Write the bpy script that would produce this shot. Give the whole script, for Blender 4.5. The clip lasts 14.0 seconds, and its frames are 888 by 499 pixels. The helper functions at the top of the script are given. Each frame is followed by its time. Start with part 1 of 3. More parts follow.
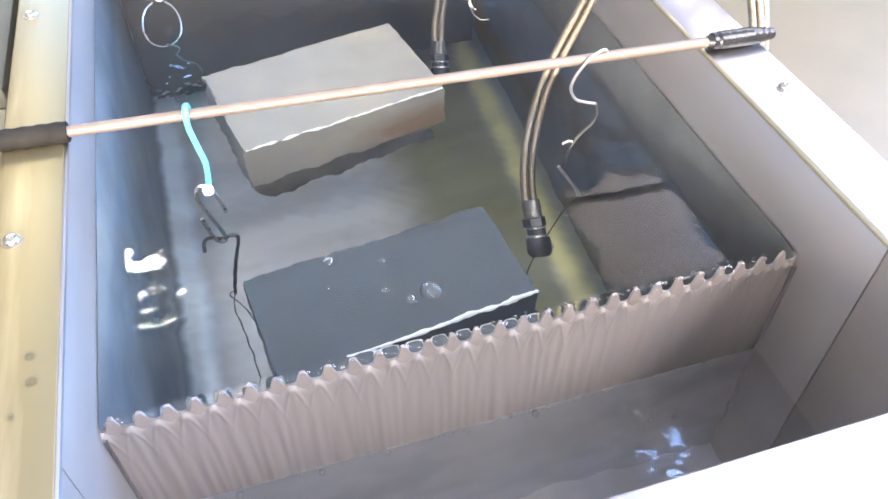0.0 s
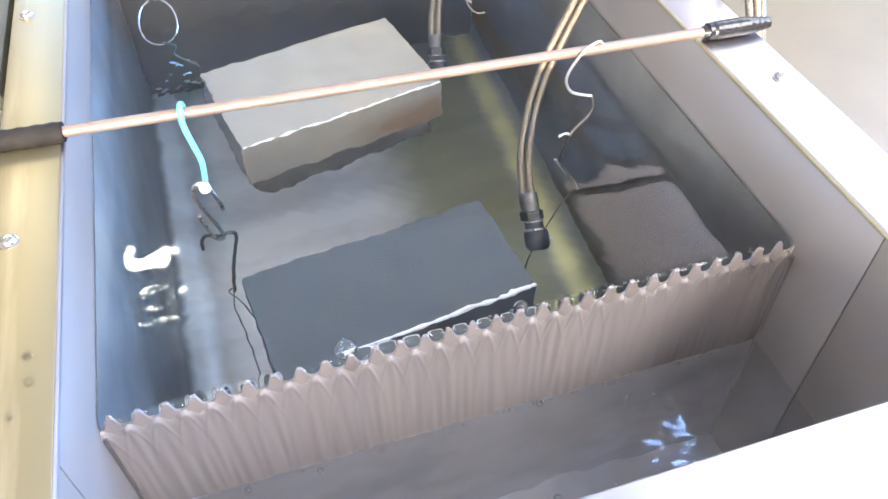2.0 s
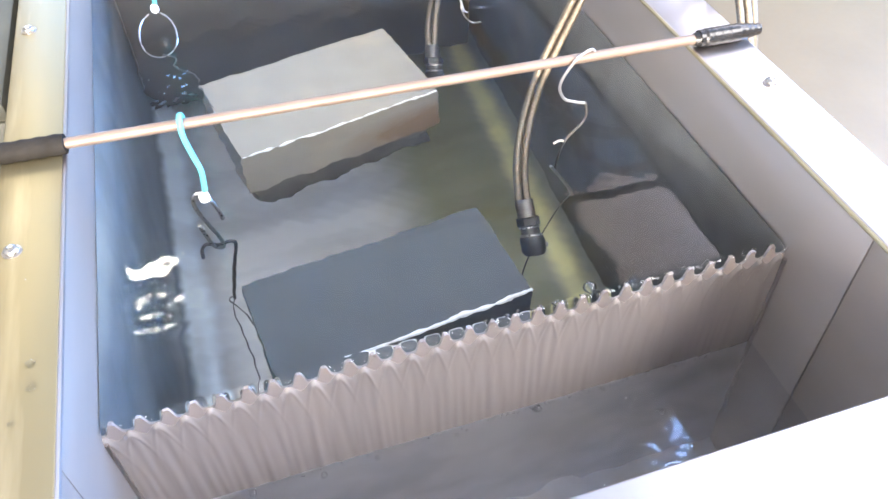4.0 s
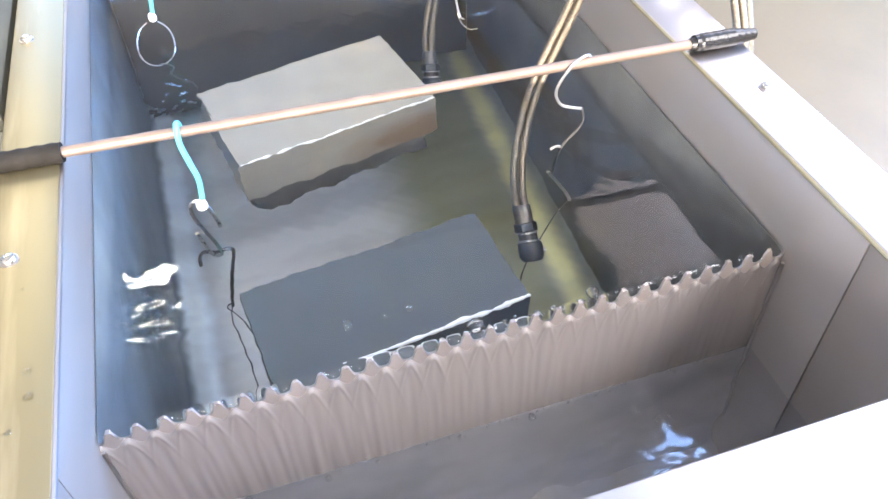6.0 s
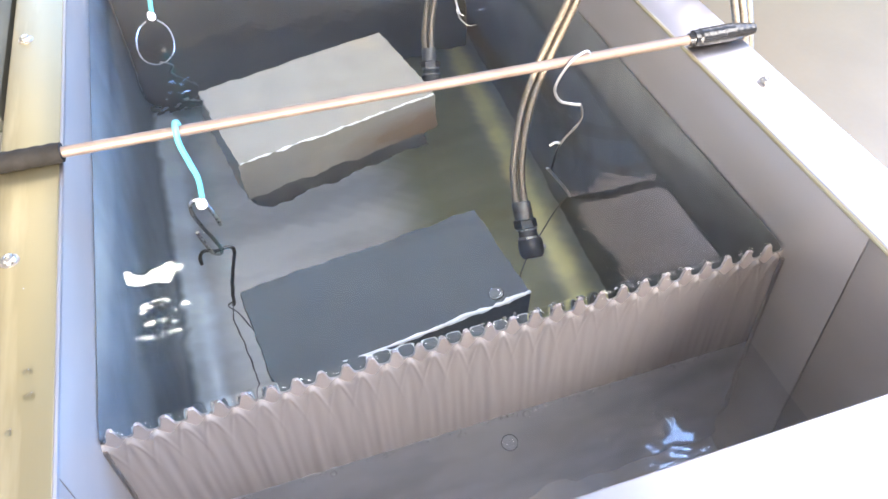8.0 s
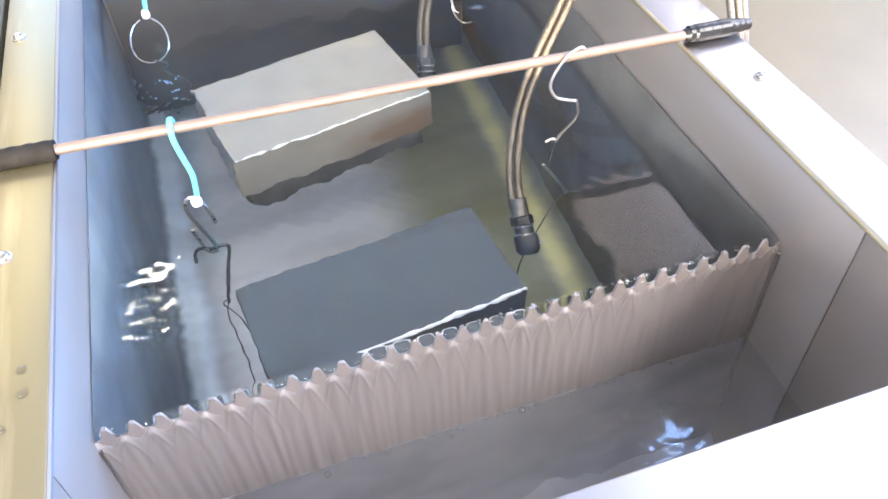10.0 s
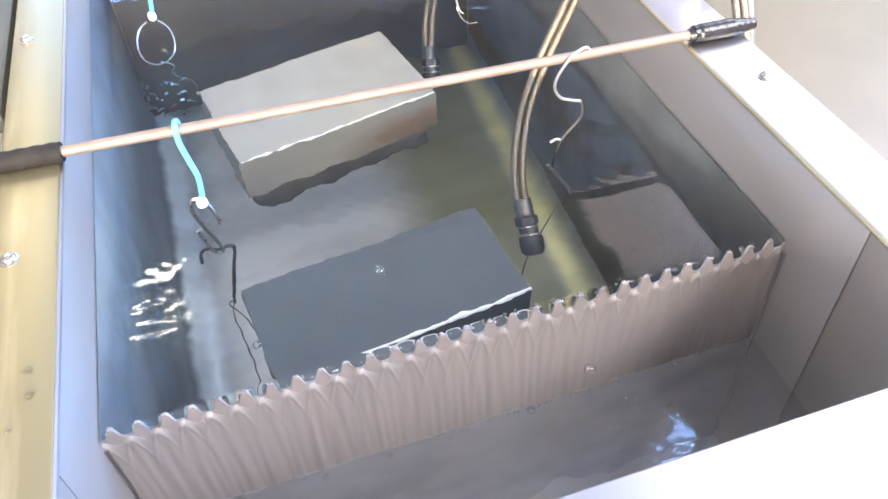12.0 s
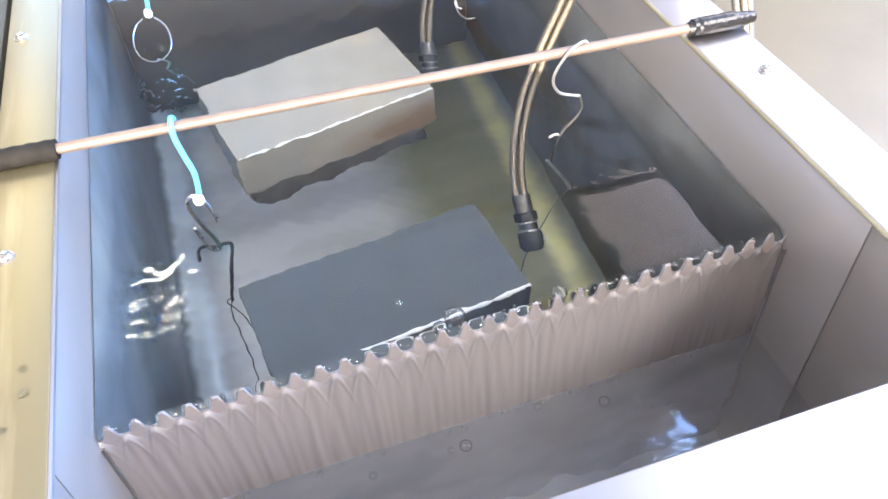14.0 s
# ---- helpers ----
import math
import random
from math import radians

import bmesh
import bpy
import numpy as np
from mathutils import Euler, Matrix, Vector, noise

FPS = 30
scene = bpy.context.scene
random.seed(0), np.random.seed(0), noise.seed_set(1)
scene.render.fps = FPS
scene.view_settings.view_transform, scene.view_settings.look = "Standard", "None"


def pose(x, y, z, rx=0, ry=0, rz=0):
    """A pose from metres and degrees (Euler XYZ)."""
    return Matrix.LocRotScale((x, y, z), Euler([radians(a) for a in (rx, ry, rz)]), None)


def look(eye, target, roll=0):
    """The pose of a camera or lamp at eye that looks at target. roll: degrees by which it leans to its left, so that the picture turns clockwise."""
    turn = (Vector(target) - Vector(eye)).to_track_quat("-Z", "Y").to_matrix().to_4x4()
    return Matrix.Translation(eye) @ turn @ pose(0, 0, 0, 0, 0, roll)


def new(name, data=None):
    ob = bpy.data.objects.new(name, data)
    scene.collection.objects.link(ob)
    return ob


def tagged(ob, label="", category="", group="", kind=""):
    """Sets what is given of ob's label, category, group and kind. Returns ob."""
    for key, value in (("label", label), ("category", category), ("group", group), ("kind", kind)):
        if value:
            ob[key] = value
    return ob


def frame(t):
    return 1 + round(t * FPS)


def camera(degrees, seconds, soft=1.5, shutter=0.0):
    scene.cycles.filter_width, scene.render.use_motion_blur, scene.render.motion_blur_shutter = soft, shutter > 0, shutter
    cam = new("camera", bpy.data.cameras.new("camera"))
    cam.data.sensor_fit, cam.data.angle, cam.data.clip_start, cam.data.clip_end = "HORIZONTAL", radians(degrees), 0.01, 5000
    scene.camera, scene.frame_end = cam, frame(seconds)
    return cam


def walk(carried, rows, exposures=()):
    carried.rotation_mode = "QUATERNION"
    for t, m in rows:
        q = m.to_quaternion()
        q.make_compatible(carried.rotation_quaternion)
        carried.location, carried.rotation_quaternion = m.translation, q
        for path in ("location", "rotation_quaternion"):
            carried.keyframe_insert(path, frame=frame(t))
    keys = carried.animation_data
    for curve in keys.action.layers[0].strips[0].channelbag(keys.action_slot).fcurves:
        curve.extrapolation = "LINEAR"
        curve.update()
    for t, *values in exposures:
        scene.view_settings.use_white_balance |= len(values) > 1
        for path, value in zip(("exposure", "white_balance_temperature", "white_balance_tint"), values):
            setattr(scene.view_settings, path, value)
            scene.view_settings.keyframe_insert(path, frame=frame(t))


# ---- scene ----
cam = camera(58.7, 14.0, soft=1.6)
PATH = [
    (0, (0.094, -0.224, 0.314), (0.502, 1.088, -1.139), 0.1),
    (0.5, (0.095, -0.223, 0.315), (0.494, 1.088, -1.141), -0.5),
    (1, (0.098, -0.225, 0.314), (0.492, 1.086, -1.144), -1.0),
    (1.5, (0.099, -0.225, 0.314), (0.493, 1.079, -1.15), -1.0),
    (2, (0.099, -0.225, 0.315), (0.489, 1.079, -1.151), -1.1),
    (2.5, (0.1, -0.225, 0.315), (0.492, 1.083, -1.146), -1.1),
    (3, (0.1, -0.228, 0.316), (0.49, 1.087, -1.139), -1.4),
    (5.5, (0.103, -0.232, 0.319), (0.492, 1.098, -1.123), -2.2),
    (6, (0.103, -0.232, 0.318), (0.492, 1.102, -1.12), -2.3),
    (6.5, (0.104, -0.233, 0.318), (0.498, 1.096, -1.123), -2.4),
    (7, (0.104, -0.233, 0.318), (0.49, 1.1, -1.122), -2.7),
    (7.5, (0.105, -0.233, 0.318), (0.488, 1.097, -1.126), -2.8),
    (8, (0.105, -0.232, 0.319), (0.484, 1.096, -1.127), -2.9),
    (10.5, (0.105, -0.234, 0.316), (0.494, 1.095, -1.128), -2.9),
    (11, (0.105, -0.235, 0.316), (0.487, 1.098, -1.125), -3.1),
    (11.5, (0.105, -0.234, 0.316), (0.483, 1.098, -1.127), -3.3),
    (12, (0.107, -0.234, 0.317), (0.475, 1.1, -1.127), -3.6),
    (12.5, (0.108, -0.235, 0.316), (0.477, 1.1, -1.127), -3.8),
    (13, (0.108, -0.235, 0.315), (0.477, 1.1, -1.128), -3.9),
    (13.5, (0.107, -0.234, 0.314), (0.478, 1.1, -1.129), -3.7),
    (14, (0.108, -0.233, 0.314), (0.475, 1.098, -1.133), -3.9),
]
walk(cam, [(t, look(eye, target, roll)) for t, eye, target, roll in PATH])

W = 0.3665            # inner width of the tank
RIM = 0.052           # height of the rim over the water
BACK = 0.54           # inner face of the back wall
FRONT = -0.119        # inner face of the front wall
DEEP = -0.36          # bottom of the bath
LOW = -0.085          # water level in the overflow trough
SEAM = -0.044         # joint between bath and trough side sheets
PITCH = 0.0125        # tooth pitch of the weir
FLOOR = -0.9          # workshop floor
CEIL = 1.8            # workshop ceiling

# ---- light ----
world = bpy.data.worlds.new("world")
scene.world = world
world.use_nodes = True
sky = world.node_tree.nodes.new("ShaderNodeTexSky")
sky.sky_type = "NISHITA"
sky.sun_disc = False
sky.sun_elevation, sky.sun_rotation = radians(40), radians(60)
background = world.node_tree.nodes["Background"]
background.inputs["Strength"].default_value = 0.1
world.node_tree.links.new(sky.outputs["Color"], background.inputs["Color"])
scene.view_settings.exposure = 0.25


def area(name, at, target, size, size_y, watts, colour):
    data = bpy.data.lights.new(name, "AREA")
    data.shape, data.size, data.size_y, data.energy, data.color = "RECTANGLE", size, size_y, watts, colour
    ob = new(name, data)
    ob.matrix_basis = look(at, target)
    return ob


# daylight in openings of roof and walls, a warm tube and a soft panel under the ceiling; all out of view, some added as
# fill
area("skylight_daylight", (2.25, 1.2, CEIL + 0.02), (2.25, 1.2, 0), 0.7, 2.8, 58, (1.0, 0.94, 1.0))
area("dome_daylight", (1.135, 0.82, CEIL + 0.02), (1.135, 0.82, 0), 0.17, 0.16, 3.0, (0.30, 0.50, 1.0))
area("east_window_daylight", (3.53, 0.6, 0.85), (0, 0.6, 0.85), 2.2, 1.5, 560, (0.17, 0.43, 1.0))
# Unseen; set far east so that the right wall shades the weir's end.
area("main_skylight_daylight", (1.9, -1.2, CEIL + 0.02), (1.9, -1.2, 0), 1.5, 1.9, 175, (1.0, 0.96, 0.95))
# Unseen blue lamp added for glints on the stirred water.
area("north_glint_light", (-0.3, 3.53, 1.2), (-0.3, 0, 1.2), 1.4, 0.6, 30, (0.35, 0.57, 1.0))
# Unseen fill lamp added to lift the right wall.
area("west_fill_light", (-1.5, -0.5, CEIL + 0.02), (-1.5, -0.5, 0), 0.8, 1.0, 13, (1.0, 0.95, 0.93))
# Unseen fill lamp added for front faces and the weir.
area("south_fill_light", (-0.6, -3.03, 0.9), (-0.6, 0, 0.9), 2.2, 1.3, 480, (1.0, 0.91, 0.82))
area("tube_light", (-0.82, 2.35, CEIL - 0.085), (-0.82, 2.35, 0), 0.30, 2.1, 13, (1.0, 0.84, 0.52))
area("spot_light", (-0.44, 1.88, CEIL - 0.065), (-0.44, 1.88, 0), 0.30, 0.10, 6.5, (1.0, 0.93, 0.78))
area("panel_light", (1.40, 1.45, CEIL - 0.045), (1.40, 1.45, 0), 0.42, 0.7, 3.3, (1.0, 0.80, 0.66))


# ---- materials ----
def material(name, colour, rough=0.5, metal=0.0, vary=0.12, size=30.0, bump=0.05, fine=400.0, stretch=(1, 1, 1), stain=None, stain_size=8.0, stain_at=(0.5, 0.7)):
    m = bpy.data.materials.new(name)
    m.use_nodes = True
    nt = m.node_tree
    N, L = nt.nodes, nt.links
    b = N["Principled BSDF"]
    b.inputs["Metallic"].default_value = metal
    co = N.new("ShaderNodeTexCoord")
    mp = N.new("ShaderNodeMapping")
    mp.inputs["Scale"].default_value = stretch
    L.new(co.outputs["Object"], mp.inputs["Vector"])

    def tex(scale, detail=4.0):
        n = N.new("ShaderNodeTexNoise")
        n.inputs["Scale"].default_value, n.inputs["Detail"].default_value = scale, detail
        L.new(mp.outputs["Vector"], n.inputs["Vector"])
        return n
    big, small = tex(size), tex(fine, 3.0)
    ramp = N.new("ShaderNodeMapRange")
    ramp.inputs["From Min"].default_value, ramp.inputs["From Max"].default_value = 0.3, 0.7
    ramp.inputs["To Min"].default_value, ramp.inputs["To Max"].default_value = 1 - vary, 1 + vary
    L.new(big.outputs["Fac"], ramp.inputs["Value"])
    mul = N.new("ShaderNodeVectorMath")
    mul.operation = "SCALE"
    mul.inputs[0].default_value = colour
    L.new(ramp.outputs["Result"], mul.inputs["Scale"])
    out = mul.outputs["Vector"]
    if stain:
        spots = tex(stain_size, 6.0)
        mr = N.new("ShaderNodeMapRange")
        mr.inputs["From Min"].default_value, mr.inputs["From Max"].default_value = stain_at
        L.new(spots.outputs["Fac"], mr.inputs["Value"])
        mix = N.new("ShaderNodeMix")
        mix.data_type = "RGBA"
        L.new(mr.outputs["Result"], mix.inputs["Factor"])
        L.new(out, mix.inputs["A"])
        mix.inputs["B"].default_value = (*stain, 1)
        out = mix.outputs["Result"]
    L.new(out, b.inputs["Base Color"])
    rr = N.new("ShaderNodeMapRange")
    rr.inputs["To Min"].default_value, rr.inputs["To Max"].default_value = max(0.02, rough - 0.035), min(1, rough + 0.035)
    L.new(small.outputs["Fac"], rr.inputs["Value"])
    L.new(rr.outputs["Result"], b.inputs["Roughness"])
    if bump:
        bp = N.new("ShaderNodeBump")
        bp.inputs["Strength"].default_value, bp.inputs["Distance"].default_value = bump, 0.002
        L.new(small.outputs["Fac"], bp.inputs["Height"])
        L.new(bp.outputs["Normal"], b.inputs["Normal"])
    return m


def clear(name, colour, ior=1.33, ripple=0.0, size=60.0):
    m = bpy.data.materials.new(name)
    m.use_nodes = True
    N, L = m.node_tree.nodes, m.node_tree.links
    b = N["Principled BSDF"]
    b.inputs["Base Color"].default_value = (*colour, 1)
    b.inputs["Transmission Weight"].default_value = 1.0
    b.inputs["Roughness"].default_value = 0.0
    b.inputs["IOR"].default_value = ior
    if ripple:
        co = N.new("ShaderNodeTexCoord")
        n = N.new("ShaderNodeTexNoise")
        n.inputs["Scale"].default_value, n.inputs["Detail"].default_value = size, 2.0
        L.new(co.outputs["Object"], n.inputs["Vector"])
        bp = N.new("ShaderNodeBump")
        bp.inputs["Strength"].default_value, bp.inputs["Distance"].default_value = ripple, 0.001
        L.new(n.outputs["Fac"], bp.inputs["Height"])
        L.new(bp.outputs["Normal"], b.inputs["Normal"])
    return m


def paint_light_bands(m, bands):
    """Reflections and shade painted along a sheet's bends: soft ragged bands about x = middle, in metres."""
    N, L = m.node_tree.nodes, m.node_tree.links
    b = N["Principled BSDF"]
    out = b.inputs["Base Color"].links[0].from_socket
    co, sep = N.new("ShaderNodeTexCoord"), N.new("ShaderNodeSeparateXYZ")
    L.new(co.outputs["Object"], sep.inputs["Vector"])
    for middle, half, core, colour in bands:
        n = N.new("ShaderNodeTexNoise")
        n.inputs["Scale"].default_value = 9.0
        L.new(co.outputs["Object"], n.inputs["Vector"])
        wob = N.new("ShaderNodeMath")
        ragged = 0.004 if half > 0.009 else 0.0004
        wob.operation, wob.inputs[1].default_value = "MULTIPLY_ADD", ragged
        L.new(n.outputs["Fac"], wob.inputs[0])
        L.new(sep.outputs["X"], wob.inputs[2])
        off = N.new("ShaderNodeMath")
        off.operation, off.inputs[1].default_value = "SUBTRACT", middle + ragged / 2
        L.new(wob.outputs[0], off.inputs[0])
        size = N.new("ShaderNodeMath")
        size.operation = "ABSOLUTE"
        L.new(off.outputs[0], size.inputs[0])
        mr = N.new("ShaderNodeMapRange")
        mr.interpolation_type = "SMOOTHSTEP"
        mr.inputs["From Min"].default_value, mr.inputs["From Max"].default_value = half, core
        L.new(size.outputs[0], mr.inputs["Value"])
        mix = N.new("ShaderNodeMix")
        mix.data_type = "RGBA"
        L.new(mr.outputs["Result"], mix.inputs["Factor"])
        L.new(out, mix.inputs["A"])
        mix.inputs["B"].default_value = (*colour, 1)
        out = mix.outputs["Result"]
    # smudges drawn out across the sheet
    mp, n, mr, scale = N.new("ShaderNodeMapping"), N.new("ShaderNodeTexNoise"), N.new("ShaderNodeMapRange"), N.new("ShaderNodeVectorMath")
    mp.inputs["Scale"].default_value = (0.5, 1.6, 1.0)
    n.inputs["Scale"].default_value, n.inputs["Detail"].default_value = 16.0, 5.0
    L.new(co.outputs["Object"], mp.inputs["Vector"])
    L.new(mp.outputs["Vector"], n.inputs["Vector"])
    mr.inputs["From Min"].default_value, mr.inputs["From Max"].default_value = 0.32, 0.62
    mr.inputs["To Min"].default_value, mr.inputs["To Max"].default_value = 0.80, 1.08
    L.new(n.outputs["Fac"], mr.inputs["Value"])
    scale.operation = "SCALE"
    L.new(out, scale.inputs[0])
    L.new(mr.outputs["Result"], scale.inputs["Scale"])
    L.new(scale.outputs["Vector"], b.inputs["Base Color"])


def rusty(m):
    """A brown stain with a ragged edge on one end of the block's side."""
    N, L = m.node_tree.nodes, m.node_tree.links
    b = N["Principled BSDF"]
    out = b.inputs["Base Color"].links[0].from_socket
    co, sep, n = N.new("ShaderNodeTexCoord"), N.new("ShaderNodeSeparateXYZ"), N.new("ShaderNodeTexNoise")
    n.inputs["Scale"].default_value = 45.0
    L.new(co.outputs["Object"], sep.inputs["Vector"])
    L.new(co.outputs["Object"], n.inputs["Vector"])
    value = n.outputs["Fac"]
    for axis, low, high in (("X", 0.05, 0.15), ("Z", -0.004, -0.045)):
        mr, mul = N.new("ShaderNodeMapRange"), N.new("ShaderNodeMath")
        mr.interpolation_type = "SMOOTHSTEP"
        mr.inputs["From Min"].default_value, mr.inputs["From Max"].default_value = low, high
        L.new(sep.outputs[axis], mr.inputs["Value"])
        mul.operation = "MULTIPLY"
        L.new(value, mul.inputs[0])
        L.new(mr.outputs["Result"], mul.inputs[1])
        value = mul.outputs[0]
    edge, mix = N.new("ShaderNodeMapRange"), N.new("ShaderNodeMix")
    edge.inputs["From Min"].default_value, edge.inputs["From Max"].default_value = 0.05, 0.35
    L.new(value, edge.inputs["Value"])
    mix.data_type = "RGBA"
    L.new(edge.outputs["Result"], mix.inputs["Factor"])
    L.new(out, mix.inputs["A"])
    mix.inputs["B"].default_value = (0.22, 0.15, 0.085, 1)
    L.new(mix.outputs["Result"], b.inputs["Base Color"])


STEEL = material("brushed_steel", (0.43, 0.405, 0.385), 0.38, 0.78, 0.07, 14, 0.0, 260, (1, 0.15, 1))
STEEL_RIM = material("rim_steel", (0.47, 0.44, 0.43), 0.33, 1.0, 0.05, 18, 0.03, 300, (1, 0.1, 1))
# Yellow base colour carries the left flange's reflection of warm light.
WARM_RIM = material("warm_tinted_rim_steel", (0.245, 0.21, 0.125), 0.38, 0.75, 0.06, 22, 0.03, 300, (1, 0.1, 1), (0.56, 0.50, 0.35), 30, (0.50, 0.72))
BOTTOM = material("bottom_steel_painted_sheen", (0.34, 0.39, 0.45), 0.40, 0.15, 0.12, 7, 0.0, 200, stain=(0.29, 0.30, 0.30), stain_size=5, stain_at=(0.45, 0.65))
# Pale bands stand for reflections in the bends, dark ones for dim sides.
paint_light_bands(BOTTOM, ((0.185, 0.173, 0.126, (0.88, 0.86, 0.82)), (0.013, 0.021, 0.005, (0.82, 0.92, 1.0)), (0.0, 0.0088, 0.0003, (0.16, 0.205, 0.25)), (0.29, 0.10, 0.03, (0.38, 0.37, 0.21)), (0.348, 0.017, 0.002, (0.92, 0.86, 0.44)), (0.3672, 0.0022, 0.0014, (0.11, 0.115, 0.12))))
WEIR = material("weir_steel", (0.44, 0.39, 0.37), 0.36, 0.45, 0.1, 40, 0.0, 300, (1, 1, 0.12))
PALE = material("pale_block_stone", (0.285, 0.262, 0.222), 0.6, 0.0, 0.07, 45, 0.12, 500, stain=(0.38, 0.32, 0.24), stain_size=16, stain_at=(0.52, 0.8))
UNDERSHADE = material("block_undershade", (0.095, 0.088, 0.075), 0.6, 0.0, 0.4, 40, 0.1, 300)
SLATE = material("dark_block", (0.060, 0.069, 0.075), 0.4, 0.0, 0.1, 30, 0.02, 300)
COPPER = material("copper_rod", (0.21, 0.155, 0.122), 0.5, 0.4, 0.08, 60, 0.03, 400, stain=(0.25, 0.195, 0.155), stain_size=40)
TAPE = material("black_tape", (0.014, 0.014, 0.015), 0.2, 0.0, 0.2, 120, 0.06, 300)
DARKTAPE = material("worn_black_sleeve", (0.018, 0.016, 0.014), 0.75, 0.0, 0.25, 90, 0.3, 300)
TURQ = material("turquoise_insulation", (0.10, 0.42, 0.47), 0.35, 0.0, 0.08, 80, 0.03, 400)
WIRE = material("silver_wire", (0.52, 0.51, 0.49), 0.30, 0.85, 0.1, 200, 0.02, 600)
TARNISH = material("tarnished_wire", (0.12, 0.115, 0.11), 0.4, 0.8, 0.3, 200, 0.1, 600)
WHITE = material("white_crimp", (0.80, 0.80, 0.78), 0.4, 0.0, 0.05, 100, 0.02, 400)
HOSE = material("braided_hose", (0.21, 0.175, 0.13), 0.38, 0.8, 0.25, 600, 0.3, 1500)
FITTING = material("black_fitting", (0.035, 0.035, 0.036), 0.35, 0.2, 0.2, 120, 0.05, 500)
NUT = material("nickel_nut", (0.42, 0.41, 0.39), 0.28, 1.0, 0.1, 120, 0.03, 500)
# Light under water put into the colour of the weir's submerged part.
SUBMERGED = material("submerged_grey_steel", (0.56, 0.56, 0.58), 0.45, 0.2, 0.15, 18, 0.0, 200, stain=(0.38, 0.38, 0.40), stain_size=12)
PLATE = material("dark_back_sheet", (0.085, 0.075, 0.058), 0.5, 0.2, 0.3, 12, 0.02, 200, stain=(0.055, 0.047, 0.035), stain_size=9)
GROOVE = material("seam_shadow_gap", (0.10, 0.095, 0.09), 0.7, 0.2, 0.1, 60)
PLASTER = material("beige_plaster", (0.48, 0.44, 0.385), 0.85, 0.0, 0.06, 3, 0.1, 60)
CONCRETE = material("beige_floor", (0.165, 0.112, 0.055), 0.6, 0.0, 0.1, 3, 0.1, 60, stain=(0.135, 0.09, 0.043), stain_size=1.5)
CEILING = material("white_ceiling", (0.55, 0.54, 0.52), 0.9, 0.0, 0.04, 3, 0.05, 60)
CASING = material("dark_casing", (0.06, 0.062, 0.05), 0.5, 0.1, 0.2, 25)
for m in (DARKTAPE, FITTING):
    m.node_tree.nodes["Principled BSDF"].inputs["Specular IOR Level"].default_value = 0.15
WATER = clear("bath_water", (0.91, 0.97, 1.0), 1.33)
MURK = clear("trough_water", (0.80, 0.81, 0.84), 1.33)
MURK.node_tree.nodes["Principled BSDF"].inputs["Transmission Weight"].default_value = 0.93
FALL = clear("falling_water", (0.97, 0.97, 0.97), 1.33)
FILM = clear("thin_running_water", (0.50, 0.465, 0.455), 1.33)
FILM.node_tree.nodes["Principled BSDF"].inputs["Transmission Weight"].default_value = 0.6
FILM.node_tree.nodes["Principled BSDF"].inputs["Roughness"].default_value = 0.04
BUBBLE = clear("bubble_film", (1.0, 1.0, 1.0), 1.33)


# ---- builders ----
def link(name, bm, mat, smooth=False):
    me = bpy.data.meshes.new(name)
    bm.normal_update()
    bm.to_mesh(me)
    bm.free()
    me.materials.append(mat)
    if smooth:
        me.polygons.foreach_set("use_smooth", [True] * len(me.polygons))
        me.set_sharp_from_angle(angle=radians(40))
    return new(name, me)


def part(name, bm, mat, parent, label="", smooth=True):
    ob = link(name, bm, mat, smooth)
    ob.parent = parent
    if label:
        tagged(ob, label)
    return ob


def empty(name, at=(0, 0, 0)):
    ob = new(name)
    ob.empty_display_size = 0.01
    ob.matrix_basis = Matrix.Translation(at)
    return ob


def box(x0, x1, y0, y1, z0, z1, bevel=0.0, seg=2, bm=None):
    b = bmesh.new()
    bmesh.ops.create_cube(b, size=1.0)
    for v in b.verts:
        v.co = Vector(((x0 + x1) / 2 + v.co.x * (x1 - x0), (y0 + y1) / 2 + v.co.y * (y1 - y0), (z0 + z1) / 2 + v.co.z * (z1 - z0)))
    if bevel:
        bmesh.ops.bevel(b, geom=b.edges[:], offset=bevel, segments=seg, affect="EDGES", profile=0.5)
    return b


def smooth_line(points, steps=8):
    P = [Vector(p) for p in points]
    P = [2 * P[0] - P[1], *P, 2 * P[-1] - P[-2]]
    out = []
    for i in range(1, len(P) - 2):
        a, b, c, d = P[i - 1:i + 3]
        for k in range(steps):
            t = k / steps
            out.append(0.5 * (2 * b + (c - a) * t + (2 * a - 5 * b + 4 * c - d) * t * t + (3 * b - a - 3 * c + d) * t ** 3))
    return out + [P[-2]]


